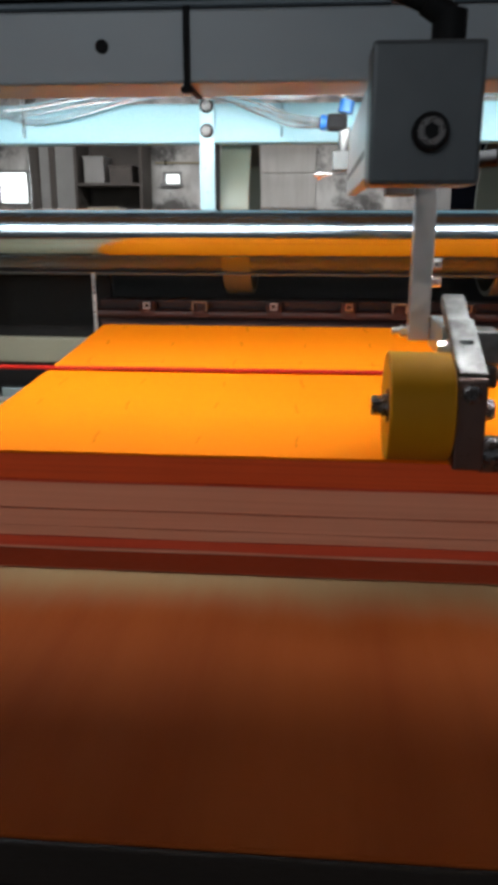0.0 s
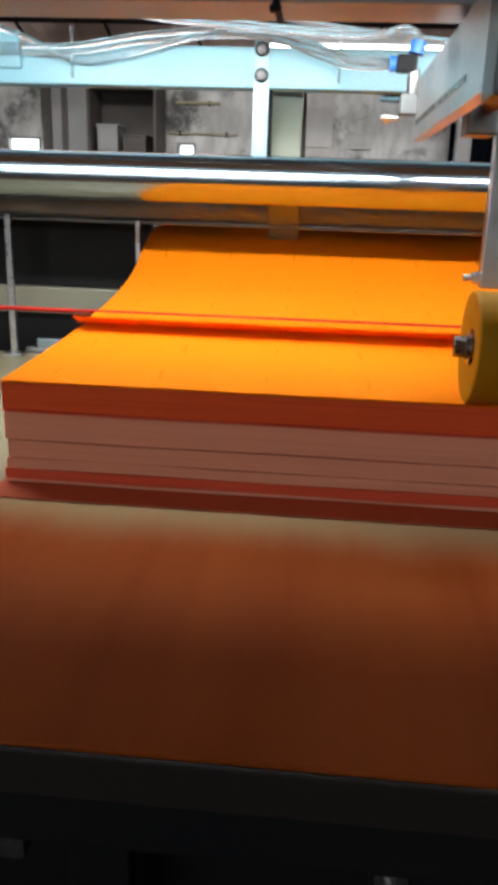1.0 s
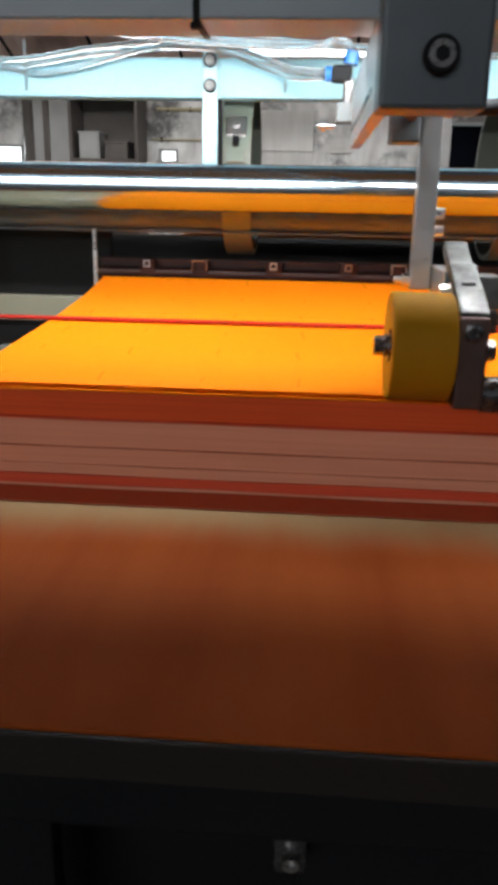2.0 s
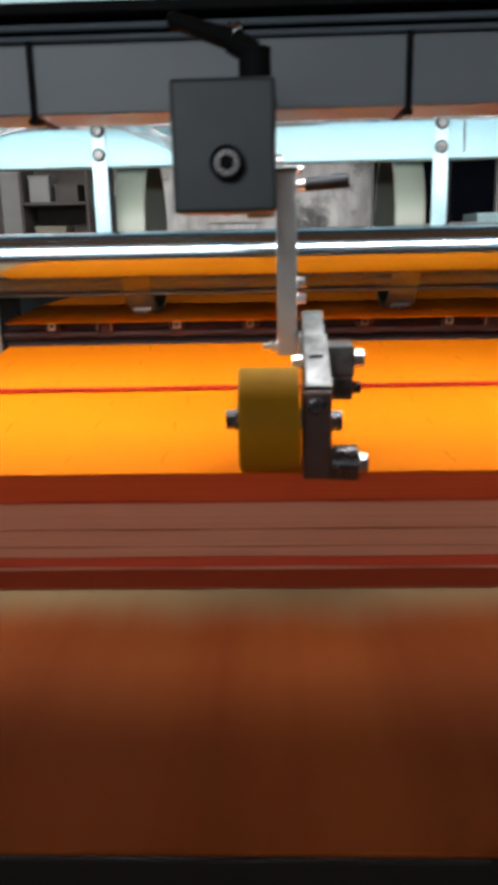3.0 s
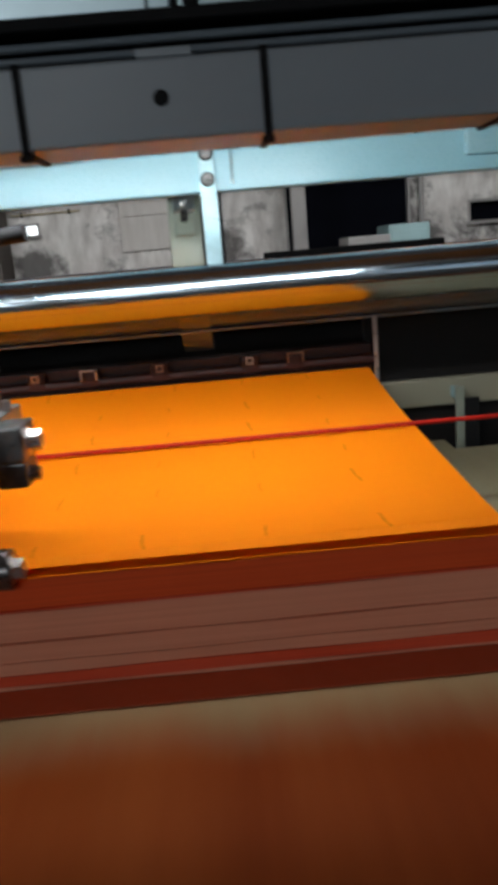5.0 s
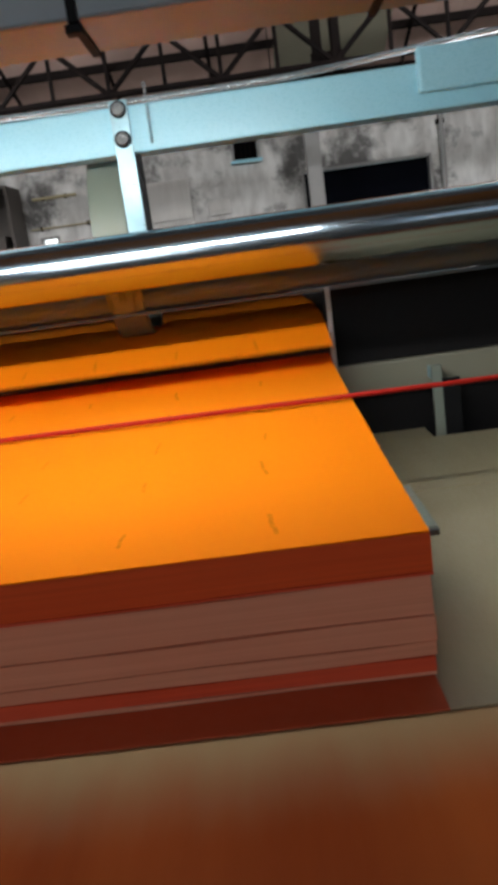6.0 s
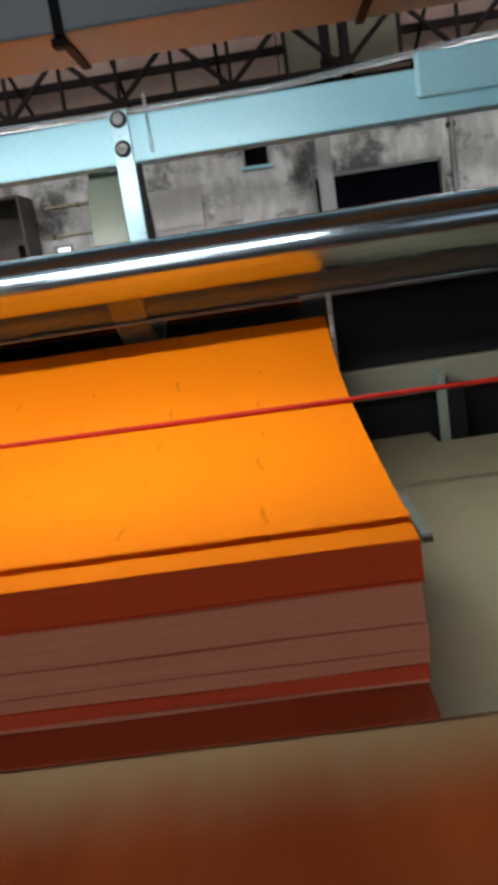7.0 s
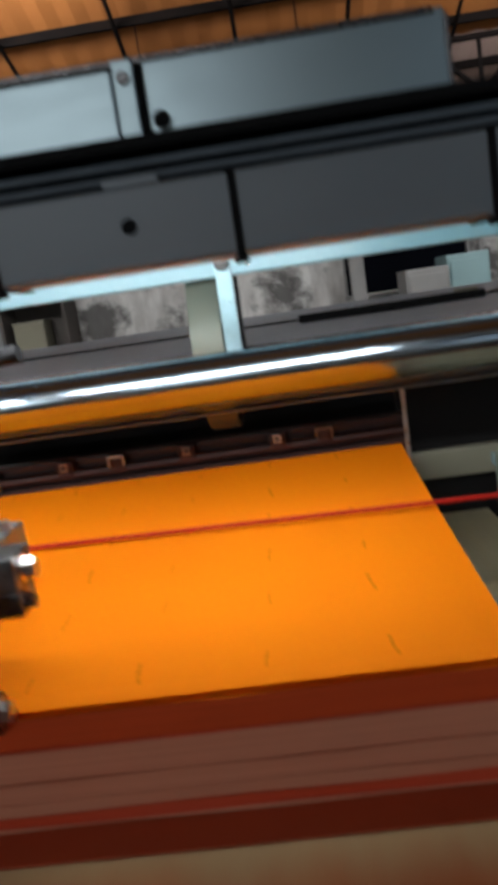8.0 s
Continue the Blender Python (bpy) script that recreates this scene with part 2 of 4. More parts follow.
def hex_bolt(bm, a, b, r, shank=0.0):
    """Hexagon head from a to b, with a round washer at a."""
    a, b = Vector(a), Vector(b)
    d = (b - a).normalized()
    rod(bm, a, b, r, 6, r * 0.94)
    rod(bm, a - d * 0.0012, a + d * 0.0004, r * 1.25, 20)
    if shank:
        rod(bm, b, b + d * shank, r * 0.55, 14)
    return bm


def socket_bolt(bm, a, b, r):
    """Round head with a hexagon socket sunk into its face."""
    a, b = Vector(a), Vector(b)
    d = (b - a).normalized()
    m = Matrix.Translation(a) @ d.to_track_quat("Z", "Y").to_matrix().to_4x4()
    h = (b - a).length
    rings = []
    for rr, z, n in ((r, 0, 24), (r, h * 0.85, 24), (r * 0.88, h, 24), (r * 0.5, h, 24), (r * 0.46, h * 0.4, 24)):
        rings.append([bm.verts.new(m @ Vector((rr * math.cos(k * math.tau / n), rr * math.sin(k * math.tau / n), z))) for k in range(n)])
    for p, q in zip(rings, rings[1:]):
        for k in range(24):
            bm.faces.new((p[k], p[(k + 1) % 24], q[(k + 1) % 24], q[k]))
    bm.faces.new(rings[-1])
    bm.faces.new(rings[0][::-1])
    return bm


def pipe(bm, pts, r, seg=10, samples=8):
    """A tube along a smooth line through points."""
    P = [Vector(p) for p in pts]
    line = []
    for i in range(len(P) - 1):
        p0, p1, p2, p3 = P[max(i - 1, 0)], P[i], P[i + 1], P[min(i + 2, len(P) - 1)]
        for k in range(samples):
            t = k / samples
            line.append(0.5 * ((2 * p1) + (p2 - p0) * t + (2 * p0 - 5 * p1 + 4 * p2 - p3) * t * t + (3 * p1 - p0 - 3 * p2 + p3) * t ** 3))
    line.append(P[-1])
    rings = []
    for i, c in enumerate(line):
        d = (line[min(i + 1, len(line) - 1)] - line[max(i - 1, 0)]).normalized()
        u = d.cross(Vector((0, 0, 1)))
        u = (u if u.length > 0.05 else d.cross(Vector((0, 1, 0)))).normalized()
        w = d.cross(u)
        rings.append([bm.verts.new(c + (u * math.cos(k * math.tau / seg) + w * math.sin(k * math.tau / seg)) * r) for k in range(seg)])
    for p, q in zip(rings, rings[1:]):
        for k in range(seg):
            bm.faces.new((p[k], p[(k + 1) % seg], q[(k + 1) % seg], q[k]))
    bm.faces.new(rings[0][::-1])
    bm.faces.new(rings[-1])
    return bm


def part(name, bm, material, parent=None, label="", smooth=False):
    bmesh.ops.recalc_face_normals(bm, faces=bm.faces)
    me = bpy.data.meshes.new(name)
    bm.to_mesh(me)
    bm.free()
    me.materials.append(material)
    if smooth:
        me.shade_smooth()
        me.set_sharp_from_angle(angle=radians(38))
    ob = new(name, me)
    if parent is not None:
        ob.parent = parent
    if label:
        tagged(ob, label)
    return ob


def B():
    return bmesh.new()


def thing(name, label, category, group="", kind=""):
    return tagged(new(name), label, category, group, kind)


def slab(name, x0, x1, y0, y1, z0, z1, material, parent=None, bevel=0.0, label=""):
    return part(name, box(B(), x0, x1, y0, y1, z0, z1, bevel), material, parent, label)


# ---- hall ----
TABLE = 0.928
WALL_Y = 6.0
HX0, HX1, HY0 = -6.0, 7.0, -4.0
# GREY_ROOF: unseen stretch made grey so roller and feed board reflect grey.
PALE_ROOF_Y, GREY_ROOF = 4.85, (0.6, 3.75)


def roof_z(y):
    return 2.12 + (WALL_Y - y) * 0.36


def hall():
    tagged(slab("floor", HX0 - .2, HX1 + .2, HY0 - .2, WALL_Y + .3, -.1, 0, FLOOR), "grey worn concrete workshop floor", "floor", kind="structure")
    # back wall in pieces round its openings: x0, x1, z0, z1
    holes = [(-2.42, -2.16, 1.28, 1.53), (-1.145, -1.005, 1.415, 1.515), (0.306, 0.508, 1.83, 2.05), (0.78, 1.705, 1.08, 1.72), (2.13, 2.5, 1.25, 1.42)]
    bm = B()
    xs = sorted({HX0, HX1} | {h[0] for h in holes} | {h[1] for h in holes})
    for a, b in zip(xs, xs[1:]):
        cut = [h for h in holes if h[0] <= a and h[1] >= b]
        if not cut:
            box(bm, a, b, WALL_Y, WALL_Y + .2, 0, 2.125)
        else:
            box(bm, a, b, WALL_Y, WALL_Y + .2, 0, cut[0][2])
            box(bm, a, b, WALL_Y, WALL_Y + .2, cut[0][3], 2.125)
    tagged(part("wall_back", bm, WALL), "grimy grey plaster wall with dark stains", "wall", kind="structure")
    for i, (x0, x1, z0, z1) in enumerate(holes):
        bright = i < 2
        w = tagged(new("window_%d" % (i + 1)), ("bright daylit window in the stained wall", "small bright window in the stained wall", "small dark barred window with a pale sill",
                   "wide dark opening in the stained wall", "small dark opening in the wall")[i], "window", kind="structure")
        t = 0.018
        bm = B()
        box(bm, x0 + .001, x1 - .001, WALL_Y - .012, WALL_Y + .05, z1 - t, z1 - .001)
        box(bm, x0 + .001, x0 + t, WALL_Y - .012, WALL_Y + .05, z0 + t, z1 - t - .001)
        box(bm, x1 - t, x1 - .001, WALL_Y - .012, WALL_Y + .05, z0 + t, z1 - t - .001)
        part("window_frame", bm, FRAME_GREY, w)
        slab("window_sill", x0 - .01, x1 + .01, WALL_Y - .05, WALL_Y + .05, z0 - .004, z0 + t - .002, BLUE_PAINT if i == 2 else FRAME_GREY, w)
        # Near-black panes stand in for the unlit space behind the dark openings.
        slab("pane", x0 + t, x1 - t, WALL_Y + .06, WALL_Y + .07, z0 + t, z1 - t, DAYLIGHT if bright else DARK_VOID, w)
        if i == 2:
            for k in range(1, 6):
                xx = x0 + (x1 - x0) * k / 6
                slab("bar", xx - .006, xx + .006, WALL_Y + .02, WALL_Y + .035, z0 + t, z1 - t, TRUSS, w)
    tagged(slab("wall_left", HX0 - .2, HX0, HY0, WALL_Y, 0, 5.85, WALL), "grimy plaster side wall", "wall", kind="structure")
    tagged(slab("wall_right", HX1, HX1 + .2, HY0, WALL_Y, 0, 5.85, WALL), "grimy plaster side wall", "wall", kind="structure")
    bm = B()
    xs = [HX0, -2.6, .0, 1.4, 3.05, 4.25, 6.05, HX1]
    for k, (a, b) in enumerate(zip(xs, xs[1:])):
        if k % 2 == 0:
            box(bm, a, b, HY0 - .2, HY0, 0, 5.85)
        else:
            box(bm, a, b, HY0 - .2, HY0, 0, 1.65)
            box(bm, a, b, HY0 - .2, HY0, 2.95, 5.85)
    tagged(part("wall_front", bm, WALL), "unseen plaster wall with three tall windows added for light", "wall", kind="structure")
    # sloping roof of corrugated sheet
    bm = B()
    n, steps = 180, 40
    rows = []
    for j in range(steps + 1):
        y = HY0 - .3 + (WALL_Y + .6 - HY0) * j / steps
        rows.append([bm.verts.new((HX0 - .2 + (HX1 - HX0 + .4) * k / n, y, roof_z(y) + .012 * (k % 2))) for k in range(n + 1)])
    for p, q in zip(rows, rows[1:]):
        for k in range(n):
            f = bm.faces.new((p[k], p[k + 1], q[k + 1], q[k]))
            # Unseen front sheets stay rust to bounce orange onto the front board.
            f.material_index = 1 if p[0].co.y > PALE_ROOF_Y else 3 if GREY_ROOF[0] < p[0].co.y < GREY_ROOF[1] else 0
    for y in (5.6, 5.2, 4.8, 4.4, 4.0, 3.6, 3.0, 2.2, 1.4):
        have = set(bm.faces)
        box(bm, HX0, HX1, y - .014, y + .014, roof_z(y) - .055, roof_z(y) - .010)
        for f in set(bm.faces) - have:
            f.material_index = 2
    ob = part("ceiling", bm, ROOF)
    ob.data.materials.append(ROOF_PALE)
    ob.data.materials.append(TRUSS)
    ob.data.materials.append(ROOF_GREY)
    tagged(ob, "rust-brown and dusty corrugated roof sheets on purlins, unseen grey stretch added for reflections", "roof", kind="structure")
    for x in (-2.75, -2.15, -1.55, -0.95, -0.35, 0.25, 0.85, 1.45, 2.05, 2.65):
        bm = B()
        rod(bm, (x, 5.9, roof_z(5.9) - .068), (x, 0.8, roof_z(0.8) - .068), .012, 8)
        tagged(part("rafter", bm, TRUSS), "thin dark steel rafter under the roof", "rafter", group="roof rafters")
    # lattice truss along the back wall
    tr = thing("roof_truss", "dark steel lattice truss under the roof", "truss")
    zb, zt, y = 2.09, 2.37, 4.6
    for z in (zb, zt):
        part("chord", rod(B(), (HX0, y, z), (HX1, y, z), .018, 8), TRUSS, tr)
    step = .30
    for k in range(-9, 11):
        x = .02 + step * k
        part("web", rod(B(), (x, y, zb), (x, y, zt), .012, 6), TRUSS, tr)
        a, b = (zb, zt) if k % 2 else (zt, zb)
        part("web", rod(B(), (x, y, a), (x + step, y, b), .014, 6), TRUSS, tr)
    for x in (-5.9, 6.9):
        part("hanger", rod(B(), (x, y, zt), (x, y, roof_z(y)), .012, 6), TRUSS, tr)
    duct = thing("roof_post", "pair of dark steel posts hanging from the roof truss", "post")
    for x in (.84, .94):
        part("post", box(B(), x - .026, x + .026, 4.66, 4.71, 2.06, roof_z(4.71) - .012, .004), TRUSS, duct)
    part("tie_plate", box(B(), .80, .98, 4.64, 4.6595, 2.10, 2.16, .003), TRUSS, duct)
    panel = thing("roof_panel", "dull grey-green sheet panel hung under the dusty roof", "panel")
    m = Matrix.Translation((.98, 5.15, roof_z(5.15) - .075)) @ Matrix.Rotation(-math.atan(.36), 4, "X")
    part("sheet", box(B(), -.34, .34, -.24, .24, -.006, .006, .002, m), CREAM_METAL, panel)
    for x in (-.20, .20):
        part("batten", box(B(), x - .014, x + .014, -.24, .24, .0065, .040, .002, m), TRUSS, panel)
    post = thing("wall_column", "grey steel column against the far wall", "column")
    part("shaft", box(B(), .80, .90, 5.66, 5.74, 0, roof_z(5.7) - .02, .006), FRAME_GREY, post)
    for lx in (-1.3, 1.9):
        lamp = thing("hall_lamp", "hanging lamp casing under the roof", "lamp", group="hall lamps")
        slab("casing", lx - .62, lx + .62, 2.98, 3.42, 2.595, 2.655, FRAME_GREY, lamp, .01)
        part("hanger", rod(B(), (lx, 3.2, 2.655), (lx, 3.2, roof_z(3.2) - .004), .008, 8), TRUSS, lamp)
    lamp = thing("hall_tube_lamp", "lit fluorescent tube lamp hanging under the far roof", "lamp")
    slab("casing", -.40, .72, 4.38, 4.44, 1.900, 1.925, FRAME_GREY, lamp, .004)
    part("tube", rod(B(), (-.37, 4.41, 1.882), (.69, 4.41, 1.882), .014, 16), TUBE_GLOW, lamp, "glowing white tube", True)
    for x in (-.383, .703):
        slab("socket", x - .011, x + .011, 4.395, 4.425, 1.865, 1.8995, FRAME_GREY, lamp, .002)
    for x in (-.25, .57):
        part("hanger", rod(B(), (x, 4.41, 1.925), (x, 4.41, roof_z(4.41) - .004), .004, 6), TRUSS, lamp)
    # goods and cabinets against the far wall
    c = thing("cabinet", "teal metal cabinet standing by the dark opening", "cabinet")
    slab("body", 1.42, 1.70, 5.45, 5.85, 0, 1.28, JUNK_TEAL, c, .01)
    slab("door", 1.44, 1.68, 5.435, 5.449, .1, 1.24, JUNK_TEAL, c, .004)
    c = thing("cabinet", "low grey cabinet standing by the dark opening", "cabinet")
    slab("body", 1.12, 1.40, 5.3, 5.7, 0, 1.22, FRAME_GREY, c, .01)
    slab("door", 1.14, 1.38, 5.285, 5.299, .1, 1.18, FRAME_GREY, c, .004)
    c = thing("storage_rack", "dark open storage rack standing against the far wall", "rack")
    slab("side", -1.70, -1.68, 5.62, 5.95, 0, 1.86, RACK, c, .003)
    slab("side", -1.24, -1.22, 5.62, 5.95, 0, 1.86, RACK, c, .003)
    slab("back_panel", -1.679, -1.241, 5.93, 5.95, 0, 1.86, RACK, c, .002)
    for z in (.5, 1.0, 1.40, 1.84):
        slab("shelf", -1.679, -1.241, 5.62, 5.929, z, z + .02, RACK, c, .002)
    for x0, x1, z, h, m in ((-1.64, -1.50, 1.421, .16, FRAME_GREY), (-1.46, -1.30, 1.421, .10, RACK), (-1.62, -1.40, 1.021, .22, CREAM_METAL)):
        b = thing("storage_box", "dusty box standing on the dark rack", "box", group="boxes on the rack")
        slab("body", x0, x1, 5.66, 5.88, z, z + h, m, b, .006)
        slab("lid", x0 - .006, x1 + .006, 5.654, 5.886, z + h + .0005, z + h + .018, m, b, .004)
    c = thing("pillar", "dusty pale pillar beside the dark rack", "pillar")
    slab("shaft", -1.98, -1.72, 5.72, 5.99, 0, roof_z(5.99) - .03, FRAME_GREY, c, .012)
    slab("cable_duct", -1.90, -1.86, 5.69, 5.7195, 0, 1.9, RACK, c, .004)
    c = thing("wall_duct", "dark ribbed duct running down the far wall", "duct")
    part("tube", rod(B(), (-2.07, 5.9, 0), (-2.07, 5.9, 2.0), .045, 16), RACK, c, smooth=True)
    for z in np.linspace(.9, 1.95, 15):
        part("rib", rod(B(), (-2.07, 5.9, z), (-2.07, 5.9, z + .012), .050, 16), RACK, c, smooth=True)
    for x0, x1, z0, z1, lab in ((-.42, -.02, 1.26, 1.78, "pale"), (.1, .25, 1.5, 1.6, "pale")):
        t = thing("wall_panel", lab + " boarded panel fixed on the stained wall", "panel", group="wall panels")
        slab("board", x0, x1, WALL_Y - .03, WALL_Y - .002, z0, z1, PLASTERBOARD, t, .004)
        slab("batten", x0 + .02, x1 - .02, WALL_Y - .045, WALL_Y - .031, (z0 + z1) / 2 - .015, (z0 + z1) / 2 + .015, PLASTERBOARD, t)
    for z, xa, xb, rr in ((1.78, -1.15, -.83, .011), (1.575, -1.20, -.70, .006)):
        c = thing("wall_conduit", "pale conduit fixed along the stained wall", "conduit", group="wall conduits")
        part("tube", rod(B(), (xa, 5.98, z), (xb, 5.98, z), rr, 8), CREAM, c)
        for x in (xa + .08, xb - .08):
            slab("clip", x - .008, x + .008, 5.975, 5.9995, z - .016, z + .016, TRUSS, c)
    pipe_t = thing("wall_pipe", "grey pipe running down the far wall", "pipe")
    part("pipe", rod(B(), (1.775, 5.95, 0), (1.775, 5.95, 2.10), .018, 10), FRAME_GREY, pipe_t)
    part("pipe_clip", box(B(), 1.75, 1.80, 5.94, 5.999, 1.9, 1.93), TRUSS, pipe_t)


hall()

# ---- table and pile ----
MX0, MX1 = -0.80, 0.92


def feed_table():
    t = thing("work_table", "plywood-topped machine table with a brown varnished front board", "table")
    part("front_board", box(B(), MX0, MX1, .235, .4677, TABLE - .018, TABLE, .0012), VARNISH, t, "brown varnished board with a lamp-lit band painted along its rear")
    # The shade on the board's front edge is put into this near-black strip.
    slab("edge_bar", MX0, MX1, .2315, .2345, TABLE - .020, TABLE - .001, EDGE_SHADE, t, .0008, "dark strip painting the board edge's shade")
    part("main_board", box(B(), MX0, MX1, .4680, .7755, TABLE - .018, TABLE, .001), CREAM, t, "cream birch plywood board")
    bm = box(B(), MX0, MX1, .7775, .953, TABLE - .018, TABLE, .001)
    part("rear_board", bm, CREAM, t, "cream birch plywood board")
    slab("rear_tongue", .453, .515, .9535, 1.004, TABLE - .018, TABLE, CREAM, t, .001)
    slab("rear_tongue", .60, .70, .9535, 1.004, TABLE - .018, TABLE, CREAM, t, .001)
    for y in (.262, .70, .93):
        slab("rail", MX0, MX1, y - .015, y + .015, TABLE - .058, TABLE - .0185, UNDER, t, .003)
    for x in (MX0 + .03, MX1 - .03):
        for y in (.27, .92):
            slab("leg", x - .03, x + .03, y - .03, y + .03, 0, TABLE - .0185, UNDER, t, .004)
    slab("cross_rail", MX0 + .06, MX1 - .06, .31, .34, .62, .66, UNDER, t, .004)
    # Black panel added to make the space under the table read as dark.
    slab("dark_backing", MX0 + .06, MX1 - .06, .345, .350, .20, TABLE - .06, BLACK_PANEL, t, .001)
    d = thing("under_rail", "dark steel rail with a bent bracket under the table", "rail")
    slab("rail", .0, .60, .268, .280, .8600, .8635, LINK_PALE, d, .001)
    slab("rail_web", .0, .60, .281, .285, .80, .8635, UNDER, d, .001)
    part("bracket", box(B(), -.012, .003, .262, .30, .838, .8698, .003), DARK_STEEL, d)
    part("bolt", socket_bolt(B(), (-.004, .262, .848), (-.004, .257, .848), .004), ZINC, d, smooth=True)
    slab("bracket", -.172, -.160, .262, .30, .845, .8698, DARK_STEEL, d, .002)
    slab("hanger", -.150, -.120, .285, .30, .66, .8698, UNDER, d, .002)
    slab("hanger", .58, .62, .285, .30, .66, .8698, UNDER, d, .002)


feed_table()

PX0, PX1, PY0, PY1 = -0.2555, 0.4145, 0.494, 0.934
REST_Y = [.494, .60, .75, .85, .934, 1.0]
REST_Z = [.9995, 1.004, 1.0135, 1.022, 1.030, 1.036]
LIFT_Y = [.494, .606, .72, .80, .86, .90, .93, .955, 1.0, 1.9]
LIFT_Z = [.9995, 1.0035, 1.0120, 1.0205, 1.033, 1.049, 1.067, 1.080, 1.085, 1.085]


def smooth_profile(ys, zs):
    """Dense samples of a softly rounded profile."""
    y = np.linspace(ys[0], ys[-1], 600)
    z = np.interp(y, ys, zs)
    k = np.ones(41) / 41
    pad = np.concatenate([z[0] + (np.arange(-20, 0)) * (z[1] - z[0]), z, z[-1] + np.arange(1, 21) * (z[-1] - z[-2])])
    return y, np.convolve(pad, k, "valid")


RY, RZ = smooth_profile(REST_Y, REST_Z)
LY, LZ = smooth_profile(LIFT_Y, LIFT_Z)


def rest_z(y):
    return float(np.interp(y, RY, RZ))


def ream(name, f0, f1, x0, x1, y0, material, parent, label, gap=0.0, top=None, wave=0.0006):
    """One bundle of paper between two shares of the pile's height, following its slope."""
    bm = B()
    n = 26
    nx = 30
    rows = []
    for j in range(n + 1):
        y = y0 + (PY1 - y0) * j / n
        h = rest_z(y) - TABLE
        za, zb = TABLE + h * f0 + .0004, TABLE + h * f1 - gap
        rows.append((y, za, zb))
    top_v = [[bm.verts.new((x0 + (x1 - x0) * i / nx, y + (wave * math.sin(i * .9 + f0 * 30) if j == 0 else 0), zb)) for i in range(nx + 1)] for j, (y, za, zb) in enumerate(rows)]
    bot_v = [[bm.verts.new((x0 + (x1 - x0) * i / nx, y + (wave * math.sin(i * .7 + f1 * 20) if j == 0 else 0), za)) for i in range(nx + 1)] for j, (y, za, zb) in enumerate(rows)]
    for j in range(n):
        for i in range(nx):
            f = bm.faces.new((top_v[j][i], top_v[j][i + 1], top_v[j + 1][i + 1], top_v[j + 1][i]))
            f.material_index = 1 if top else 0
            bm.faces.new((bot_v[j][i], bot_v[j + 1][i], bot_v[j + 1][i + 1], bot_v[j][i + 1]))
        bm.faces.new((top_v[j][0], top_v[j + 1][0], bot_v[j + 1][0], bot_v[j][0]))
        bm.faces.new((top_v[j][nx], bot_v[j][nx], bot_v[j + 1][nx], top_v[j + 1][nx]))
    for i in range(nx):
        bm.faces.new((top_v[0][i], bot_v[0][i], bot_v[0][i + 1], top_v[0][i + 1]))
        bm.faces.new((top_v[n][i], top_v[n][i + 1], bot_v[n][i + 1], bot_v[n][i]))
    ob = part(name, bm, material, parent, label)
    if top:
        ob.data.materials.append(top)
    return ob


MARK_X = [-.227, -.153, -.0795, -.0120, .0585, .1260, .1950, .2710, .3440]
MARK_Y = [.5270, .6140, .6870, .7660, .8430, .9210]


def dash(bm, length, lean, wide):
    """A short uneven printed dash, a little crooked."""
    m = Matrix.Rotation(lean, 4, "Z")
    bend = wide * .3
    for a, b, c in ((-.5, -.18, bend), (-.18, .2, 0), (.2, .5, bend * .6)):
        box(bm, c - wide / 2, c + wide / 2, length * a, length * b, 0, .00003, turn=m)


def paper_pile():
    p = thing("paper_pile", "pile of orange and salmon pink paper reams on the table", "paper pile")
    # Thin red sheet added as the pile's shade and red reflection on the table.
    part("pile_shade_sheet", box(B(), PX0 - .004, PX1 - .003, .4668, .930, TABLE + .0002, TABLE + .0009), PILE_SHADE, p, "dark red sheet painting the pile's shade and reflection on the table")
    ream("cover_sheet", .013, .045, PX0, PX1 - .002, .495, PINK_EDGE, p, "salmon base card")
    ream("red_card", .047, .150, PX0 - .001, PX1 - .002, .4945, RED_CARD, p, "red card layer")
    ream("ream", .152, .26, PX0 + .001, PX1 - .001, .4948, PINK_EDGE, p, "salmon pink paper ream", .0002)
    ream("ream", .262, .44, PX0 + .002, PX1 - .0005, .4946, PINK_EDGE, p, "salmon pink paper ream", .0005)
    ream("ream", .445, .712, PX0, PX1 - .001, .4946, PINK_EDGE, p, "salmon pink paper ream", .0002)
    ream("ream", .714, .735, PX0 - .001, PX1, .4940, RED_CARD, p, "red card layer")
    ream("ream", .737, 1.0, PX0, PX1, .4940, ORANGE_EDGE, p, "orange paper ream", .0, ORANGE)


paper_pile()

# ---- sheets drawn off the pile one after another ----
STRIPS, SHEET_L = 20, PY1 - PY0
DL = SHEET_L / STRIPS
DRAWN = [1.46, 3.04, 4.55, 6.1, 7.65, 9.25]
SHEETS = []


